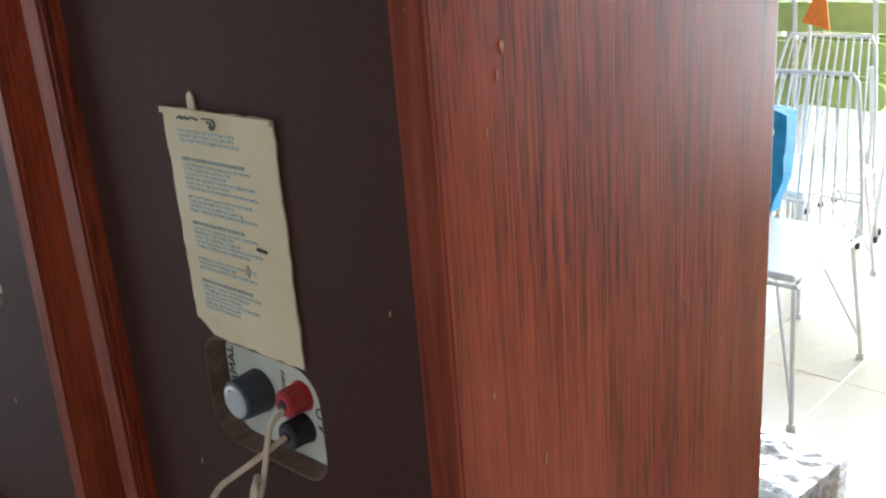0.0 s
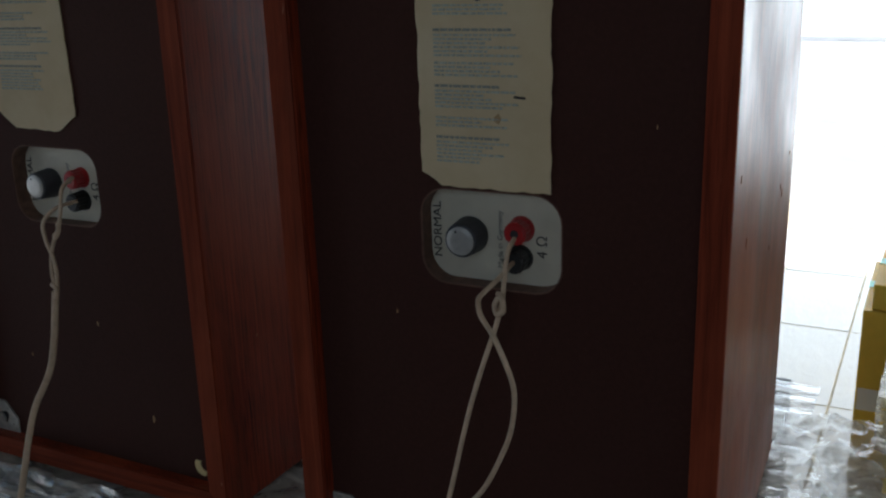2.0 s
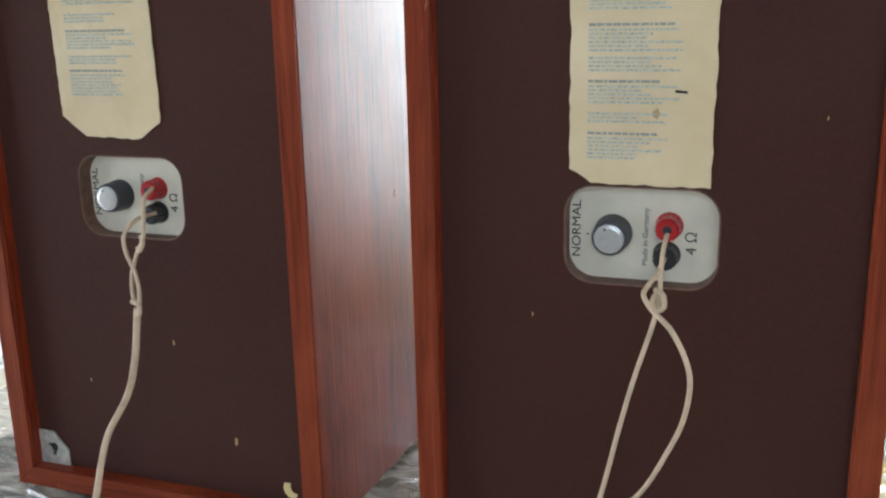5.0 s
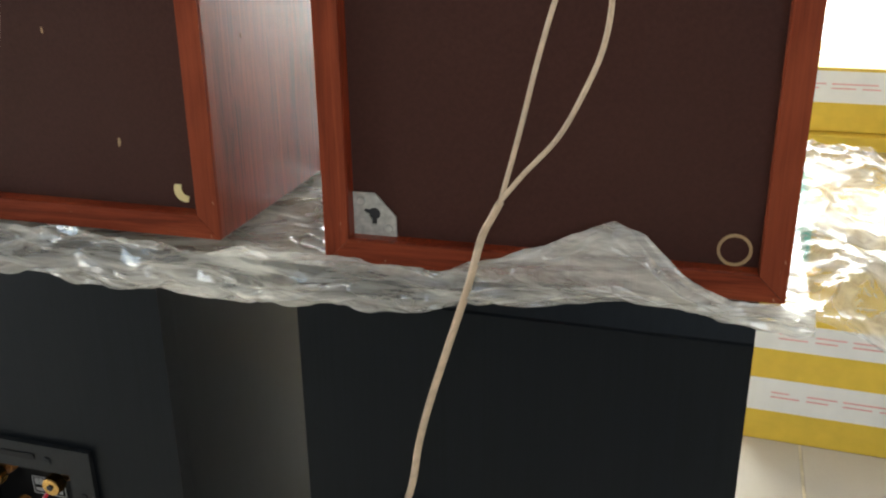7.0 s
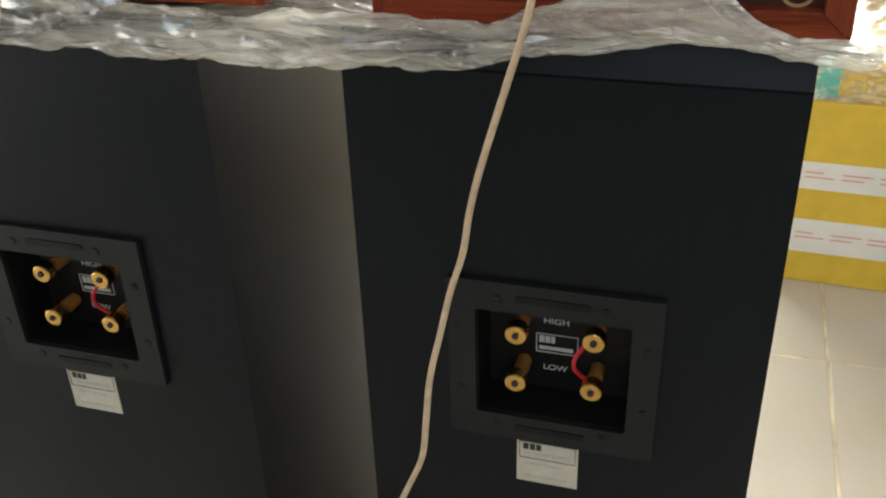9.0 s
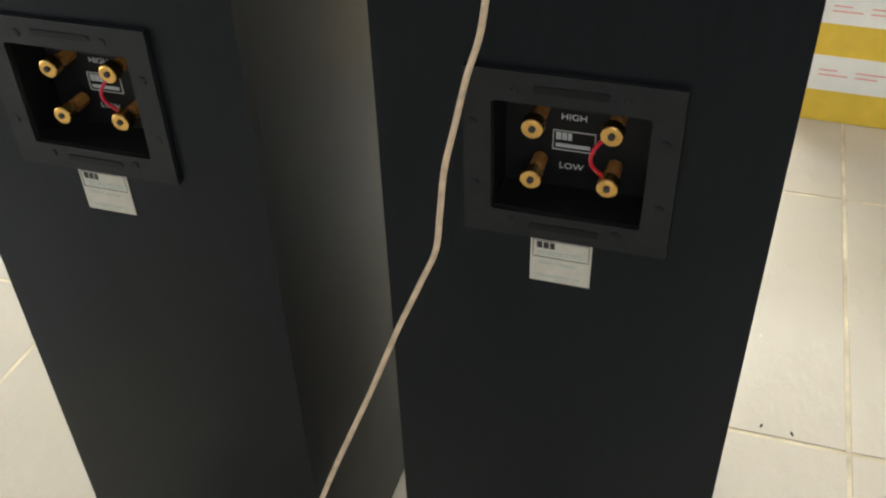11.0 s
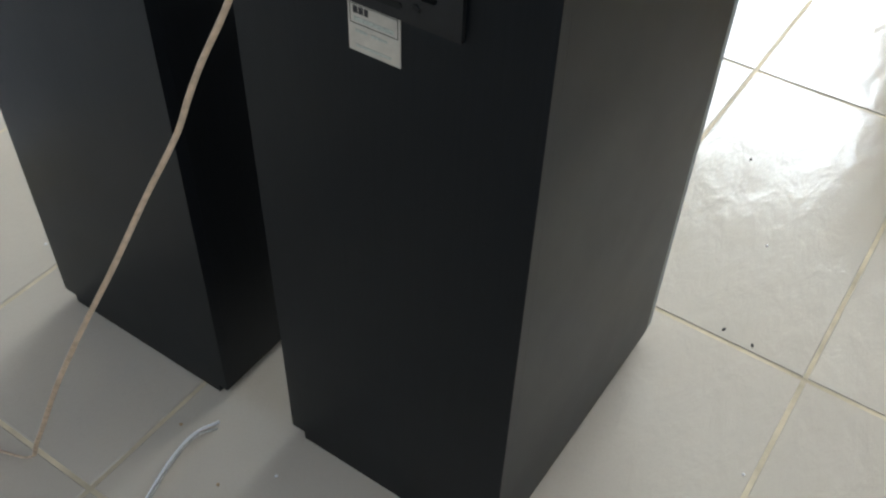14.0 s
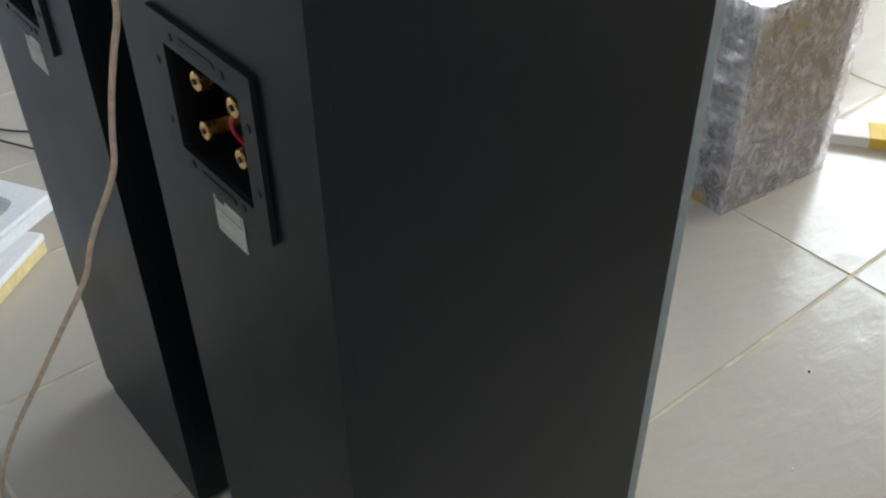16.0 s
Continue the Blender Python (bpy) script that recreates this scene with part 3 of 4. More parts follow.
    if torn:
        rim = [(rx + 0.0065 * math.cos(radians(a)), rz + 0.0020 + 0.0065 * math.sin(radians(a))) for a in arc]
        rim += [(rx + 0.0035 * math.cos(radians(a)) + 0.0016, rz + 0.0032 + 0.0042 * math.sin(radians(a))) for a in reversed(arc)]
        part("chipped_mark", prism(rim, py - 0.0006, py + 0.0004), YFOAM, s, "pale crescent chip")
    else:
        o = [(rx + 0.0080 * math.cos(radians(a)), rz + 0.0080 * math.sin(radians(a))) for a in range(0, 360, 15)]
        i = [(rx + 0.0066 * math.cos(radians(a)), rz + 0.0066 * math.sin(radians(a))) for a in range(0, 360, 15)]
        part("ring_mark", holed(o, [i], py - 0.0010, py + 0.0002), KRAFT, s, "pale ring mark left by a foot")
    rnd = random.Random(11 if torn else 12)
    if torn:
        flecks = ((0.163, 0.0475, 0.0030), (0.125, 0.1055, 0.0022), (0.060, 0.075, 0.0014))
    else:
        flecks = ((0.060, 0.150, 0.0014), (0.190, 0.250, 0.0012))
    for fx, fz, fr in flecks:
        rim = [(fx + fr * 0.5 * rnd.uniform(0.5, 1) * math.cos(a * 1.0472), fz + fr * rnd.uniform(0.6, 1.2) * math.sin(a * 1.0472)) for a in range(6)]
        part("scuff", prism(rim, py - 0.0003, py + 0.0003), KRAFT, s, "small pale scuff")
    for fy, fz, fr in (((0.1165, 0.1815, 0.0036), (0.0415, 0.1015, 0.0022)) if torn else SIDE_MARKS):
        bm = bmesh.new()
        rim = [bm.verts.new((width + 0.0003, fy + fr * 0.36 * rnd.uniform(0.4, 1) * math.cos(a * 0.7854), fz + fr * 0.62 * rnd.uniform(0.5, 1.3) * math.sin(a * 0.7854))) for a in range(8)]
        f = bm.faces.new(rim)
        out = bmesh.ops.extrude_face_region(bm, geom=[f])["geom"]
        bmesh.ops.translate(bm, vec=(-0.0005, 0, 0), verts=[g for g in out if isinstance(g, bmesh.types.BMVert)])
        part("dent", bm, SCUFF, s, "pale dent in the veneer")
    p0, pz = c0 + 0.0018, z1 + 0.0005
    if torn:
        o = [(0.0631, 0.2395), (0.0788, 0.2278), (0.1150, 0.2269), (0.1180, 0.2280), (0.1307, 0.2364), (0.1312, 0.2500), (0.1300, 0.2800), (0.1298, 0.3030), (0.1265, 0.3095), (0.1215, 0.3155), (0.1170, 0.3190), (0.1120, 0.3175), (0.1080, 0.3198), (0.1040, 0.3178), (0.0988, 0.3195), (0.0980, 0.3235), (0.0955, 0.3262), (0.0925, 0.3235), (0.0890, 0.3225), (0.0855, 0.3200), (0.0845, 0.3250), (0.0835, 0.3310), (0.0800, 0.3330), (0.0770, 0.3300), (0.0734, 0.3315), (0.0712, 0.3412), (0.0612, 0.3407)]
        top = 0.2395
        sheet = [(top + 0.080, 2, 0, 0.7), (top + 0.0695, 1, 0, 0.9, True), (top + 0.0675, 4, 0, 1), (top + 0.0560, 3, 0, 0.8), (top + 0.0470, 1, 0, 0.9, True), (top + 0.0450, 5, 0, 1), (top + 0.0330, 3, 0, 1), (top + 0.0250, 1, 0, 0.8, True), (top + 0.0225, 7, 0, 0.8)]
        paper_sheet("paper_label", s, o, py, 3, sheet, 0.0720, 0.1200)
    else:
        o = [(p0, pz + 0.0080), (p0 + 0.0103, pz + 0.0017), (p0 + 0.0649, pz + 0.0012), (p0 + 0.0655, pz + 0.0930), (p0 + 0.0215, pz + 0.0930), (p0 + 0.0210, pz + 0.0985), (p0 + 0.0195, pz + 0.1000), (p0 + 0.0175, pz + 0.0985), (p0 + 0.0170, pz + 0.0930), (p0, pz + 0.0930)]
        sheet = [(pz + 0.0844, 3, 0, 0.85), (pz + 0.0736, 1, 0, 0.9, True), (pz + 0.0714, 6, 0, 1), (pz + 0.0589, 4, 0, 0.95), (pz + 0.0484, 1, 0, 0.8, True), (pz + 0.0462, 5, 0, 1), (pz + 0.0338, 3, 0, 0.9), (pz + 0.0246, 1, 0, 0.8, True), (pz + 0.0224, 6, 0, 0.85)]
        pap = paper_sheet("paper_label", s, o, py, 5, sheet, p0 + 0.0085, p0 + 0.0520)
        part("fold", prism([(p0, pz + 0.0912), (p0 + 0.0655, pz + 0.0912), (p0 + 0.0657, pz + 0.0932), (p0 + 0.0001, pz + 0.0934)], py - 0.0026, py - 0.0013), PAPER, pap, "curled top fold")
        for pts in ([(0.026, 0.0905), (0.0315, 0.0905), (0.0330, 0.0885), (0.0310, 0.0868), (0.0295, 0.0880)], [(0.0285, 0.0895), (0.0305, 0.0890), (0.0312, 0.0875)], [(0.0100, 0.0895), (0.0120, 0.0903), (0.0130, 0.0895), (0.0150, 0.0903), (0.0165, 0.0896), (0.0190, 0.0904), (0.0225, 0.0898)]):
            part("ink_mark", tube([(p0 + u, py - 0.0017, pz + v) for u, v in pts], 0.0004, 6), GREYPRINT, pap, "dark pen squiggle")
        part("ink_mark", tube([(p0 + 0.0478, py - 0.0016, pz + 0.0448), (p0 + 0.0500, py - 0.0016, pz + 0.0446), (p0 + 0.0530, py - 0.0016, pz + 0.0444)], 0.0006, 6), INK, pap, "dark pen dash")
        part("rubbed_spot", prism([(p0 + 0.0372, pz + 0.0340), (p0 + 0.0400, pz + 0.0322), (p0 + 0.0415, pz + 0.0344), (p0 + 0.0400, pz + 0.0372), (p0 + 0.0382, pz + 0.0356)], py - 0.0015, py - 0.0012), KRAFT, pap, "brown rubbed spot")
    return s


bookshelf(0.0264, -0.0165, 0.8018, 0.0, 0.0, 1.6, 0.2243, 0.0130, "rosewood veneer bookshelf loudspeaker with brown hardboard back", 0.1687, 0.0761, 0.0712, False)
bookshelf(-0.2590, -0.0135, 0.8035, -1.2, -0.5, 0.0, 0.2243, 0.0130, "rosewood veneer bookshelf loudspeaker with a torn paper label", 0.1690, 0.0682, 0.0720, True)

# ---- speaker cords ----


def cord(name, label, pieces):
    c = thing(name, label, "cable", 0, 0, 0, 0, "speaker cords")
    for n, pts, r, flat in pieces:
        part(n, tube(pts, r, 10, flat=flat), CORD, c, smooth=True)
    return c


cord("speaker_cord", "beige twin speaker cord hanging from the terminals", [
    ("strand", [(0.1504, 0.000, 0.9973), (0.1500, -0.0085, 0.9930), (0.1495, -0.0110, 0.9866), (0.1495, -0.0135, 0.9776), (0.1495, -0.0161, 0.9696), (0.1477, -0.0197, 0.9579), (0.1406, -0.0251, 0.9320), (0.1352, -0.0290, 0.9087), (0.1290, -0.0320, 0.8790), (0.1212, -0.0330, 0.8470)], 0.0012, 1.0),
    ("strand", [(0.1495, -0.002, 0.9845), (0.1477, -0.0161, 0.9803), (0.1450, -0.0251, 0.9767), (0.1450, -0.0322, 0.9749), (0.1504, -0.0412, 0.9714), (0.1594, -0.0483, 0.9660), (0.1665, -0.0501, 0.9534), (0.1683, -0.0466, 0.9400), (0.1656, -0.0430, 0.9221), (0.1594, -0.0394, 0.9051), (0.1480, -0.0380, 0.8820), (0.1325, -0.0350, 0.8630), (0.1210, -0.0340, 0.8480)], 0.0012, 1.0),
    ("tinned_end", [(0.1493, -0.0040, 0.9835), (0.1470, -0.0150, 0.9795), (0.1452, -0.0235, 0.9768)], 0.0009, 1.0),
    ("knot", [(0.1478, -0.017, 0.9735), (0.1518, -0.021, 0.9725), (0.1525, -0.022, 0.9670), (0.1488, -0.021, 0.9650), (0.1470, -0.0185, 0.9690), (0.1500, -0.018, 0.9740)], 0.0013, 1.0),
    ("twin_lead", [(0.1212, -0.0335, 0.8475), (0.1173, -0.0310, 0.8397), (0.1119, -0.030, 0.8281), (0.1065, -0.031, 0.8057), (0.0994, -0.032, 0.7816), (0.0850, -0.0300, 0.7341), (0.0779, -0.0275, 0.7060), (0.0735, -0.0269, 0.6800), (0.0650, -0.0250, 0.6520), (0.0600, -0.0304, 0.6267), (0.0546, -0.0358, 0.5989), (0.0528, -0.0412, 0.5712), (0.0505, -0.0448, 0.5460), (0.0421, -0.0501, 0.5237), (0.0295, -0.0609, 0.4924), (0.0206, -0.0680, 0.4673), (0.0090, -0.0752, 0.4351), (-0.010, -0.098, 0.385), (-0.028, -0.125, 0.330), (-0.050, -0.152, 0.272), (-0.0780, -0.1720, 0.2060), (-0.1160, -0.1800, 0.1280), (-0.1500, -0.1800, 0.0680), (-0.1760, -0.1790, 0.0240), (-0.215, -0.185, 0.004), (-0.30, -0.205, 0.002), (-0.42, -0.24, 0.002), (-0.60, -0.26, 0.002)], 0.00125, 1.8)])
cord("speaker_cord", "beige twin speaker cord with a loop and knot", [
    ("strand", [(-0.1395, 0.000, 1.0035), (-0.1385, -0.010, 0.9990), (-0.1365, -0.015, 0.9880), (-0.1345, -0.020, 0.9785), (-0.1385, -0.022, 0.9690), (-0.1425, -0.022, 0.9590), (-0.1440, -0.022, 0.9480), (-0.1425, -0.022, 0.9400)], 0.0012, 1.0),
    ("strand", [(-0.1400, 0.001, 0.9885), (-0.1440, -0.012, 0.9870), (-0.1470, -0.020, 0.9800), (-0.1450, -0.022, 0.9700), (-0.1400, -0.023, 0.9600), (-0.1375, -0.024, 0.9500), (-0.1370, -0.026, 0.9400)], 0.0012, 1.0),
    ("knot", [(-0.1372, -0.018, 0.9795), (-0.1340, -0.021, 0.9765), (-0.1350, -0.023, 0.9725), (-0.1375, -0.021, 0.9735)], 0.0014, 1.0),
    ("knot", [(-0.1430, -0.024, 0.9425), (-0.1365, -0.027, 0.9420), (-0.1360, -0.028, 0.9370), (-0.1400, -0.026, 0.9365)], 0.0015, 1.0),
    ("twin_lead", [(-0.1375, -0.027, 0.9400), (-0.1390, -0.032, 0.9114), (-0.1455, -0.034, 0.8890), (-0.1600, -0.037, 0.8640), (-0.1640, -0.042, 0.8450), (-0.1665, -0.048, 0.8227), (-0.1740, -0.051, 0.7959), (-0.190, -0.052, 0.76), (-0.222, -0.050, 0.70), (-0.270, -0.048, 0.62), (-0.33, -0.055, 0.53), (-0.42, -0.08, 0.40), (-0.50, -0.10, 0.25), (-0.58, -0.10, 0.10), (-0.66, -0.10, 0.01), (-0.75, -0.12, 0.003)], 0.00118, 1.75)])
wire = thing("wire_scrap", "short grey wire offcut lying on the floor", "cable")
part("wire", tube([(-0.069, -0.036, 0.004), (-0.080, -0.062, 0.003), (-0.077, -0.100, 0.002), (-0.062, -0.15, 0.002), (-0.045, -0.20, 0.002)], 0.0016, 8), WHITEMETAL, wire, smooth=True)
part("wire", tube([(-0.064, -0.043, 0.005), (-0.076, -0.064, 0.004), (-0.073, -0.100, 0.0035), (-0.058, -0.15, 0.0035), (-0.042, -0.20, 0.0035)], 0.0013, 8), ZINC, wire, smooth=True)

# ---- stretch film over the towers ----


def crumple(p, f, a):
    q = Vector(p) * f
    return a * (1 - 2 * abs(noise.noise(q)) - 0.5 * abs(noise.noise(q * 2.3 + Vector((7, 3, 1)))))


film = thing("plastic_film", "crumpled clear stretch film draped over the towers", "plastic film")
bm = bmesh.new()
NX, FX0, FX1 = 420, -0.40, 0.262
PROFILE = [(0.325, 0.7985), (0.20, 0.7985), (0.12, 0.7985), (0.06, 0.7985), (0.03, 0.7985), (0.008, 0.799), (-0.010, 0.7992), (-0.0190, 0.8000), (-0.0225, 0.8035), (-0.0255, 0.8030), (-0.028, 0.7980), (-0.030, 0.7920), (-0.031, 0.7860), (-0.029, 0.7800), (-0.024, 0.7765), (-0.015, 0.7770)]
line = spline([(0, y, z) for y, z in PROFILE], 6)
grid = []
for i in range(NX + 1):
    x = FX0 + (FX1 - FX0) * i / NX
    hump = max(0.0, 1 - abs(x - 0.172) / (0.085 if x < 0.172 else 0.055)) ** 1.15 * 0.036
    row = []
    for j, q in enumerate(line):
        s = j / (len(line) - 1)
        gap = max(0.0, 1 - abs(x + 0.005) / 0.045)
        rear = min(1.0, max(0.0, (s - 0.44) / 0.1))
        a = 0.0045 * rear + 0.004 * gap * (1 - rear) * (q.y > -0.012)
        u = Vector((x * 0.30, q.y * 1.1, q.z * 2.0))
        dz = crumple(u, 60, a) + crumple(u + Vector((3, 1, 2)), 150, a * 0.45)
        dy = crumple(u + Vector((9, 4, 5)), 70, a * 1.1)
        lift = hump * math.exp(-((q.y + 0.025) / 0.008) ** 2) * (1 if q.z > 0.795 else 0.35) if rear > 0 else 0.0
        y = q.y + (dy - 0.003 if rear else 0.0)
        hem = max(0.0, min(1.0, (0.799 - q.z) / 0.02)) * (0.021 * min(1.0, max(0.0, x) / 0.215) ** 1.2) * rear
        z = q.z + hem + dz * (1.0 if rear or gap > 0.05 else 0.12) + lift
        if not rear and gap < 0.05:
            z = min(z, 0.8000)
        row.append(bm.verts.new((x, y, z)))
    grid.append(row)
for a, b in zip(grid, grid[1:]):
    for k in range(len(a) - 1):
        bm.faces.new((a[k], a[k + 1], b[k + 1], b[k]))
part("draped_sheet", bm, FILM, film)
bm = bmesh.new()
grid = []
for i in range(90):
    row = []
    for j in range(70):
        u, v = i / 89, j / 69
        x = 0.244 + 0.125 * u * (1 - 0.35 * v + 0.12 * math.sin(v * 9))
        y = -0.028 + 0.30 * v
        z = 0.7985 - 0.016 * u**1.6 + 0.008 * math.sin(u * 5 + v * 4) * u
        q = Vector((x * 1.0, y * 0.7, 0.3))
        z += crumple(q, 18, 0.009 * min(1, u * 4)) + crumple(q, 55, 0.0022 * min(1, u * 4))
        row.append(bm.verts.new((x, y, z)))
    grid.append(row)
for a, b in zip(grid, grid[1:]):
    for k in range(len(a) - 1):
        bm.faces.new((a[k], a[k + 1], b[k + 1], b[k]))
part("loose_end", bm, LOOSEFILM, film)

# ---- cartons ----


def carton(x, y, z, w, d, h, turn, label, bands, teal=False):
    c = thing("carton", label, "box", x, y, z, turn, "stack of yellow cartons")
    part("body", box(0, 0, 0, w, d, h, 0.003), YELLOW, c)
    for b0, b1 in bands:
        band = part("white_band", box(0.004, -0.0015, b0, w - 0.004, -0.0002, b1), WHITEBAND, c, "white printed band")
        bm = bmesh.new()
        mid = (b0 + b1) / 2
        for k in range(7):
            box(0.05 + 0.06 * k, -0.0022, mid + 0.005, 0.05 + 0.06 * k + 0.030 + 0.02 * (k % 3), -0.0017, mid + 0.0075, 0, bm)
            box(0.05 + 0.06 * k, -0.0022, mid - 0.004, 0.05 + 0.06 * k + 0.048 - 0.012 * (k % 2), -0.0017, mid - 0.0015, 0, bm)
        part("print", bm, PINKPRINT, band, "pink illegible print")
    part("tape", box(-0.001, d * 0.44, h - 0.001, w, d * 0.56, h + 0.001), KRAFT if not teal else TEAL, c, "packing tape")
    return c


carton(0.300, 1.160, 0.0, 0.55, 0.44, 0.345, -2.0, "yellow cardboard carton with white printed bands", [(0.186, 0.237), (0.062, 0.127)])
carton(0.22, 1.66, 0.0, 0.62, 0.36, 0.385, 0.0, "ochre yellow carton standing behind a wrapped pack", [(0.16, 0.21)], True)
carton(0.235, 1.665, 0.3875, 0.59, 0.34, 0.055, -1.0, "flat ochre carton with green tape", [], True)
carton(0.26, 1.68, 0.4445, 0.56, 0.32, 0.135, 1.0, "ochre yellow carton with a white band, lying on a flat carton", [(0.062, 0.128)], True)
pack = thing("wrapped_pack", "flat yellow pack wrapped in film with green tape", "package", 0.285, 1.170, 0.3465, -1.0)
part("body", box(0, 0, 0, 0.54, 0.46, 0.068, 0.008), YELLOW, pack)
for x in (0.06, 0.30):
    part("tape", box(x, -0.0016, 0.004, x + 0.035, 0.459, 0.0695), TEAL, pack, "green packing tape")


def wrap_skin(x0, y0, z0, x1, y1, z1, n, amp, seed):
    """A crumpled skin round a box, open below."""
    bm = box(x0, y0, z0, x1, y1, z1)
    bmesh.ops.subdivide_edges(bm, edges=list(bm.edges), cuts=n, use_grid_fill=True)
    mid = Vector(((x0 + x1) / 2, (y0 + y1) / 2, (z0 + z1) / 2))
    for v in bm.verts:
        out = (v.co - mid).normalized()
        q = Vector((v.co.x * 0.7, v.co.y * 0.7, v.co.z * 3.2)) + Vector((seed, 0, 0))
        v.co += out * max(-0.3 * amp, crumple(q, 14, amp) + crumple(q, 36, amp * 0.5))
    return bm


part("film", wrap_skin(-0.004, -0.006, 0.001, 0.544, 0.464, 0.074, 26, 0.0035, 2), LOOSEFILM, pack, "crumpled clear film")

# ---- wrapped loudspeaker standing behind ----
wrapped = thing("wrapped_speaker", "dark wooden loudspeaker wrapped in clear film", "loudspeaker", -0.074, 0.894, 0, -5.5)
DARKWOOD = veneer("dark_walnut", (0.06, 0.043, 0.045), (0.125, 0.090, 0.094), (0.19, 0.140, 0.145), 120.0, 0.1, 0.45)
part("cabinet", box(-0.235, 0.0, 0.004, 0.0, 0.225, 0.335, 0.004), DARKWOOD, wrapped, "dark walnut veneer cabinet")
part("film", wrap_skin(-0.241, -0.006, 0.002, 0.006, 0.231, 0.341, 44, 0.004, 5), THINFILM, wrapped, "crumpled clear wrapping film")
part("corner_pad", box(-0.062, -0.012, 0.0, -0.030, 0.01, 0.016, 0.003), KRAFT, wrapped, "torn cardboard corner pad")
strip = thing("card_strip", "white and yellow cardboard strip lying on tiles", "cardboard", -0.083, 1.199, 0.0, 35.5)
part("body", box(0, 0, 0, 0.26, 0.055, 0.020, 0.002), WHITEBAND, strip)
part("yellow_end", box(0.065, -0.0012, 0.002, 0.262, 0.0562, 0.0212), YELLOW, strip, "yellow printed end")

# ---- foam and cables ----
foam = thing("foam_slab", "white packing foam slab with a yellow edge", "packing foam", -0.652, 0.038, 0.0, 38)
part("slab", box(-0.36, -0.22, 0.0, 0.0, 0.0, 0.022, 0.004), YFOAM, foam)
part("top_sheet", box(-0.361, -0.221, 0.0225, 0.001, 0.001, 0.034, 0.003), FOAM, foam, "white foam top")
tray = thing("foam_frame", "white packing foam frame lying on a foam slab", "packing foam", -0.700, 0.085, 0.0345, 30)
o = [(-0.26, -0.20), (0.0, -0.20), (0.0, 0.0), (-0.26, 0.0)]
bm = holed(o, [rounded(-0.225, -0.165, -0.040, -0.045, 0.01)], 0.0, 0.030)
bmesh.ops.rotate(bm, cent=(0, 0, 0), matrix=Matrix.Rotation(radians(-90), 3, "X"), verts=bm.verts)
bmesh.ops.translate(bm, vec=(0, 0, 0.030), verts=bm.verts)
bmesh.ops.bevel(bm, geom=[e for e in bm.edges if e.calc_length() > 0.1 and len(e.link_faces) == 2 and e.calc_face_angle(0) > 1.0], offset=0.006, segments=2, affect="EDGES")
part("frame", bm, FOAM, tray)
for pts in ([(-1.25, 0.02, 0.004), (-1.05, 0.10, 0.004), (-0.95, 0.20, 0.004), (-0.84, 0.24, 0.004), (-0.74, 0.25, 0.004)],
            [(-1.30, 0.10, 0.004), (-1.08, 0.07, 0.004), (-0.93, 0.13, 0.006), (-0.84, 0.19, 0.004), (-0.74, 0.22, 0.004)],
            [(-0.80, 0.10, 0.004), (-0.755, 0.115, 0.004), (-0.735, 0.115, 0.004), (-0.70, 0.13, 0.004)]):
    c = thing("black_cable", "thin black cable lying on the floor", "cable", group="loose black cables")
    part("lead", tube(pts, 0.0021, 8), BLACKCORD, c, smooth=True)
for k in range(9):
    rnd = random.Random(40 + k)
    x, y = ((-0.421, 0.034), (0.309, 0.389), (0.345, 0.385), (0.40, 0.22), (0.30, 0.55), (-0.10, -0.06), (-0.02, -0.09), (0.02, -0.05), (0.22, 0.70))[k]
    s = thing("debris_crumb", "small crumb of debris on the tiles", "debris", x, y, 0.0004, rnd.uniform(0, 180), "crumbs on the floor")
    bm = bmesh.new()
    bmesh.ops.create_icosphere(bm, subdivisions=1, radius=0.0022, matrix=Matrix.Translation((0, 0, 0.0012)) @ Matrix.Diagonal((1.8 if k in (1, 2) else 1, 0.8, 0.6, 1)))
    part("crumb", bm, (FOAM, INK, INK, FOAM, FOAM, KRAFT, KRAFT, FOAM, INK)[k], s)

# ---- white wire chairs ----


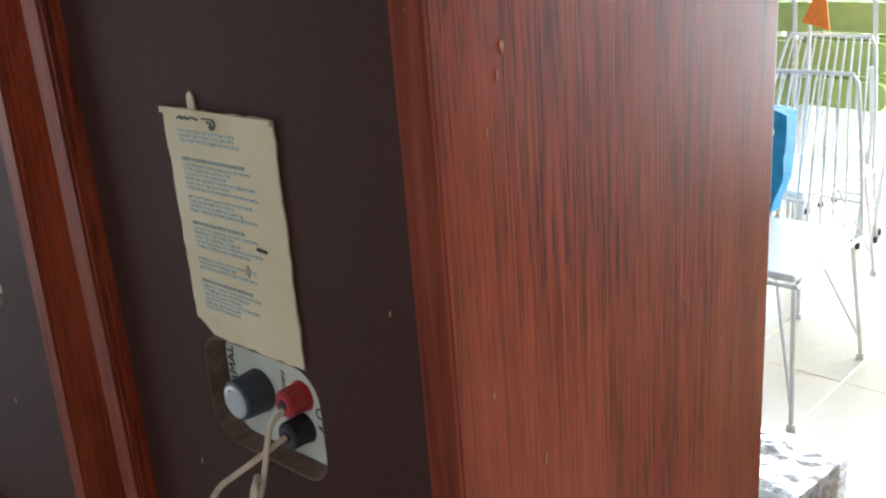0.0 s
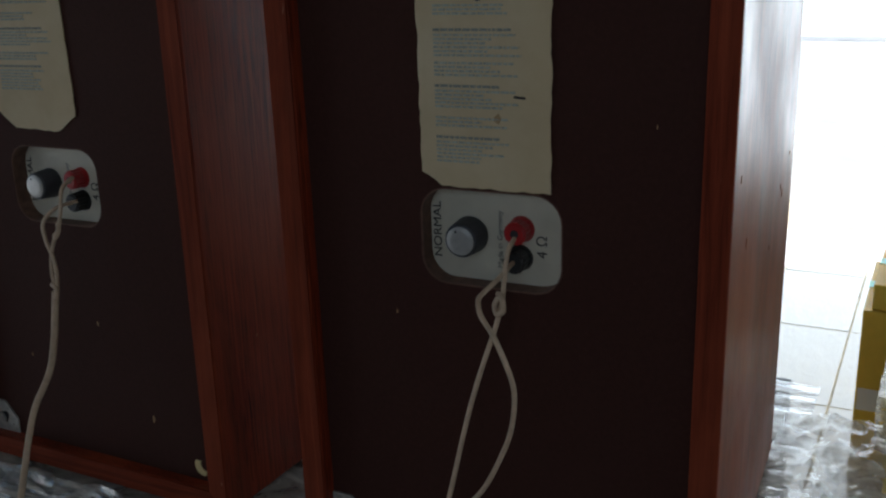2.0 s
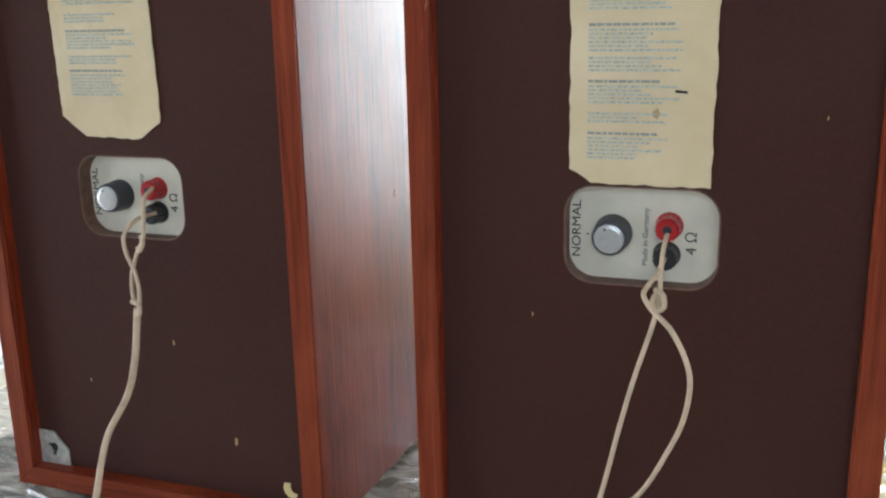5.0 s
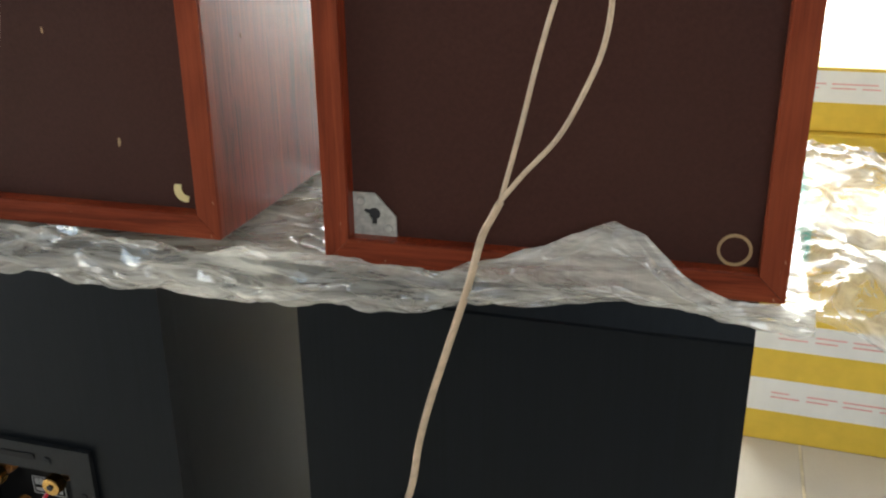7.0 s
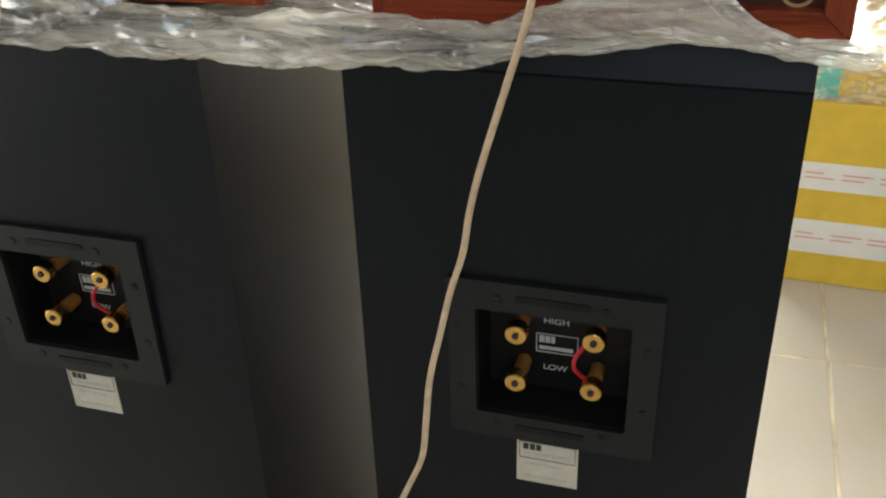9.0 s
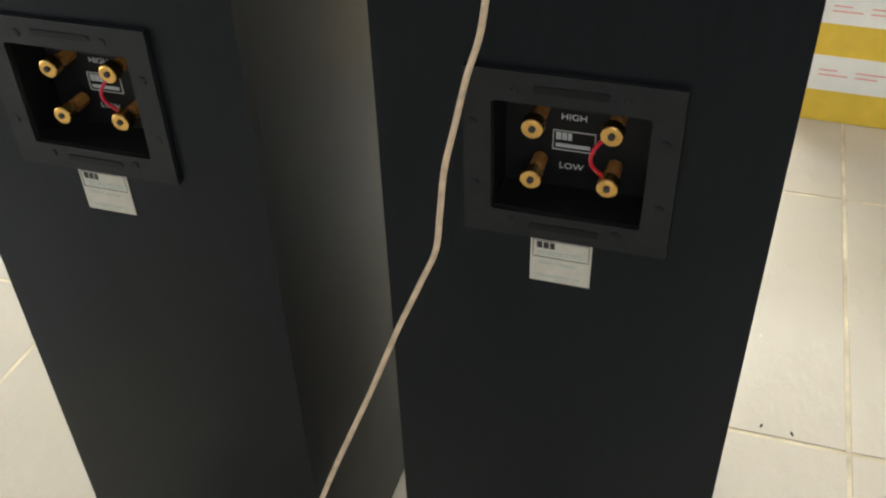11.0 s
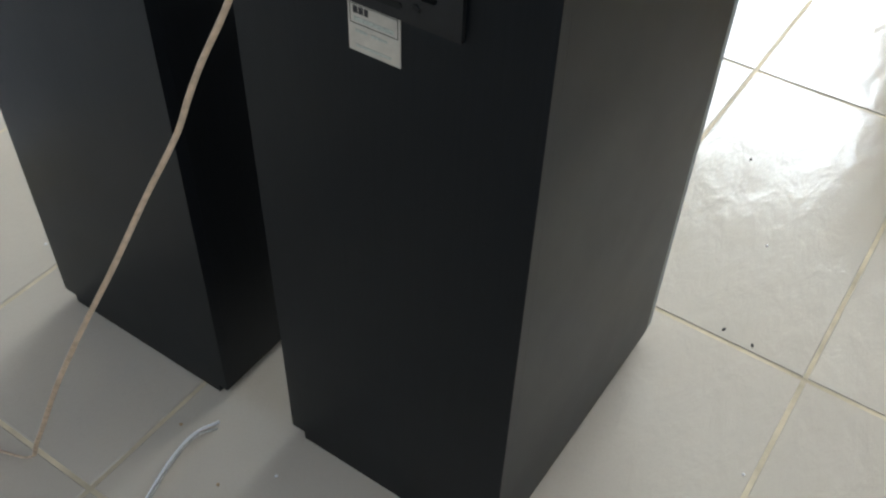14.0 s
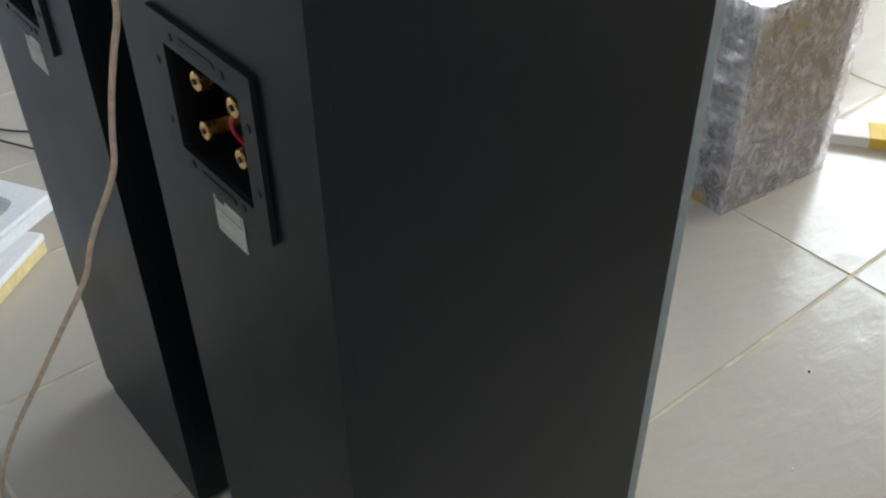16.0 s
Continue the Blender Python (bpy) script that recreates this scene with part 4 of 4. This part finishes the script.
def wire_chair(x, y, turn, label):
    c = thing("wire_chair", label, "chair", x, y, 0, turn, "white wire chairs")
    w, zs, zb = 0.20, 0.350, 0.725
    r = 0.0055
    part("seat", box(-0.19, -0.19, zs - 0.004, 0.19, 0.18, zs + 0.016, 0.008), WHITEMETAL, c, "white seat pad")
    part("seat_frame", tube([(-w, -0.20, zs - 0.008), (w, -0.20, zs - 0.008), (w, 0.19, zs - 0.008), (-w, 0.19, zs - 0.008), (-w, -0.20, zs - 0.008)], r, 8, steps=0), WHITEMETAL, c)
    part("back_frame", tube([(-w, 0.19, zs - 0.01), (-w * 0.88, 0.225, zs + 0.18), (-w * 0.72, 0.262, zb - 0.02), (-w * 0.64, 0.268, zb), (w * 0.64, 0.268, zb), (w * 0.72, 0.262, zb - 0.02), (w * 0.88, 0.225, zs + 0.18), (w, 0.19, zs - 0.01)], r, 8, steps=0), WHITEMETAL, c)
    for k in range(11):
        xx = -w * 0.8 + w * 1.6 * k / 10
        part("back_wire", tube([(xx, 0.19, zs - 0.008), (xx * 0.88, 0.228, zs + 0.18), (xx * 0.76, 0.267, zb)], 0.0032, 6, steps=0), WHITEMETAL, c)
    for sx in (-1, 1):
        for y0, y1 in ((-0.18, -0.215), (0.17, 0.225)):
            leg = part("leg", tube([(sx * w * 0.92, y0, zs - 0.008), (sx * w * 1.04, y1, 0.012)], r, 8, steps=0), WHITEMETAL, c)
            part("brace", tube([(sx * w * 0.55, y0 * 0.6, zs - 0.008), (sx * w * 1.03, y1, 0.05)], 0.0040, 6, steps=0), WHITEMETAL, leg)
            part("foot", drum((sx * w * 1.04, y1, 0.0), (0, 0, 1), 0.011, 0.009, 0.016, 14), WHITEMETAL, leg)
    return c


wire_chair(-0.60, 1.91, 2.0, "white painted wire chair with a pad seat")
wire_chair(-0.82, 2.53, -6.0, "white wire chair with a blue bag on it")
wire_chair(-1.60, 1.02, 70.0, "white wire chair beside a pink cushion")
bag = thing("blue_bag", "folded blue cloth bag with white print on a chair", "bag", -0.690, 2.075, 0.367, 2)
bm = prism([(-0.11, 0.0), (0.0, 0.0), (0.075, 0.02), (0.10, 0.12), (0.105, 0.27), (-0.02, 0.290), (-0.12, 0.27)], -0.030, 0.030)
bmesh.ops.subdivide_edges(bm, edges=list(bm.edges), cuts=3, use_grid_fill=True)
for v in bm.verts:
    v.co += Vector((0, crumple(v.co, 14, 0.018), crumple(v.co + Vector((4, 0, 0)), 14, 0.008) if v.co.z > 0.02 else 0))
part("cloth", bm, BLUE, bag)
for k, (x, z) in enumerate(((0.055, 0.235), (-0.02, 0.17), (0.03, 0.11), (-0.07, 0.23))):
    part("print", prism(rounded(x - 0.028, z - 0.014, x + 0.028, z + 0.014, 0.012, 4), -0.056, -0.048), WHITEBAND, bag, "white printed shape")
flag = thing("orange_card", "orange plastic card leaning on a chair", "card", -0.815, 2.75, 0.0, 5)
part("card", prism([(-0.05, 0.77), (0.035, 0.745), (0.02, 0.84), (-0.015, 0.85)], 0, 0.004), ORANGE, flag)
part("stand", tube([(-0.03, 0.002, 0.0), (-0.025, 0.002, 0.76)], 0.006, 8, steps=0), WHITEMETAL, flag, "thin white stand")

# ---- stacked green folding chairs ----


def folding_chair(x, y, turn):
    c = thing("folding_chair", "folded green plastic chair with a white tube frame", "chair", x, y, 0, turn, "stacked green folding chairs")
    for z0, z1, w in ((0.700, 0.800, 0.225), (0.570, 0.670, 0.205), (0.445, 0.540, 0.200)):
        bm = prism(rounded(-w, z0, w, z1, 0.035, 5), -0.012, 0.006)
        for v in bm.verts:
            v.co.y += 0.035 * (v.co.x / w) ** 2 + 0.05 * (0.85 - v.co.z)
        part("slat", bm, GREEN, c, "lime green plastic slat")
    for sx in (-1, 1):
        leg = part("frame_tube", tube([(sx * 0.185, -0.055, 0.01), (sx * 0.165, 0.03, 0.45), (sx * 0.15, 0.02, 0.83)], 0.0095, 8), WHITEMETAL, c, smooth=True)
        part("foot", drum((sx * 0.185, -0.057, 0), (0, 0, 1), 0.013, 0.012, 0.02, 10), INK, leg, "black rubber foot")
        leg = part("frame_tube", tube([(sx * 0.165, 0.115, 0.01), (sx * 0.16, 0.05, 0.35), (sx * 0.17, -0.01, 0.60)], 0.0095, 8), WHITEMETAL, c, smooth=True)
        part("foot", drum((sx * 0.165, 0.117, 0), (0, 0, 1), 0.013, 0.012, 0.02, 10), INK, leg, "black rubber foot")
    part("cross_tube", tube([(-0.175, 0.06, 0.12), (0.175, 0.06, 0.12)], 0.007, 8, steps=0), WHITEMETAL, c)
    return c


first = folding_chair(-0.90, 3.02, -8)
for k in range(1, 4):
    copy_thing(first, pose((-0.90 + 0.022 * k) * U, (3.02 + 0.085 * k) * U, 0, 0, 0, -8 + 1.5 * k))
copy_thing(first, pose(-1.16 * U, 2.98 * U, 0, 0, 0, 6))
copy_thing(first, pose(-1.18 * U, 3.08 * U, 0, 0, 0, 5))

# ---- white railing at the open side ----
for k in range(4):
    x0 = -0.43 - 1.24 * (k + 1)
    g = thing("railing_panel", "white painted metal railing panel with wide flat bars", "railing", x0, 3.62, 0, 0, "white railing")
    for z in (0.105, 1.05):
        part("rail", box(0, 0, z, 1.20, 0.03, z + 0.055, 0.003), WHITEMETAL, g)
    for j in range(9):
        xx = 0.005 + 0.1475 * j
        part("bar", box(xx, -0.003, -0.003 if j % 4 == 0 else 0.02, xx + 0.042, 0.033, 1.16, 0.004), WHITEMETAL, g)
hedge = bmesh.new()
rnd = random.Random(8)
for k in range(2600):
    p = Vector((rnd.uniform(-6.5, -1.3), 5.6 + rnd.gauss(0, 0.35), abs(rnd.gauss(0, 0.62))))
    a, b2 = Vector((rnd.gauss(0, 1), rnd.gauss(0, 1), rnd.gauss(0, 1))).normalized() * 0.11, Vector((rnd.gauss(0, 1), rnd.gauss(0, 1), rnd.gauss(0, 1))).normalized() * 0.05
    hedge.faces.new([hedge.verts.new(q) for q in (p - a, p + b2, p + a, p - b2)])
tagged(part("shrubs", hedge, LEAF), "sunlit green shrubs growing beyond the railing", "shrub", "", "stuff")

# ---- things seen past the other side ----
table = thing("low_table", "low white table with dark edge", "table", -2.15, 1.42, 0, 20)
part("tabletop", box(-0.35, -0.3, 0.40, 0.35, 0.3, 0.425, 0.004), WHITEMETAL, table)
for sx in (-0.32, 0.32):
    for sy in (-0.27, 0.27):
        part("leg", box(sx - 0.015, sy - 0.015, 0, sx + 0.015, sy + 0.015, 0.40), INK, table)
cushion = thing("pink_cushion", "bright pink cloth cushion lying on a table", "cushion", -2.05, 1.45, 0.4255, 15)
bm = box(-0.17, -0.15, 0, 0.17, 0.15, 0.10, 0.035)
bmesh.ops.subdivide_edges(bm, edges=list(bm.edges), cuts=2, use_grid_fill=True)
for v in bm.verts:
    v.co.z += crumple(v.co, 12, 0.012) if v.co.z > 0.02 else 0
part("cover", bm, PINK, cushion, smooth=True)

# ---- floor tiles ----
TX, TY = 0.2645, 0.538
bm = box(-TX / 2 + 0.0024, -TY / 2 + 0.0024, -0.0050, TX / 2 - 0.0024, TY / 2 - 0.0024, 0.0)
bmesh.ops.bevel(bm, geom=[e for e in bm.edges if all(v.co.z > -0.001 for v in e.verts)], offset=0.0012, segments=1, affect="EDGES")
first = part("tile", bm, TILE, floor)
nx0, nx1 = math.ceil((X0 - 0.41) / TX), math.floor((X1 - 0.41) / TX)
ny0, ny1 = math.ceil((Y0 - 0.3745) / TY), math.floor((Y1 - 0.3745) / TY)
rnd = random.Random(21)
for i in range(nx0, nx1):
    for j in range(ny0, ny1):
        piece = first if (i, j) == (nx0, ny0) else new("tile", first.data)
        piece.parent = floor
        piece.matrix_basis = pose((0.41 + TX * (i + 0.5)) * U, (0.3745 + TY * (j + 0.5)) * U, rnd.uniform(-0.0004, 0.0), rnd.uniform(-0.05, 0.05), rnd.uniform(-0.05, 0.05), 0)
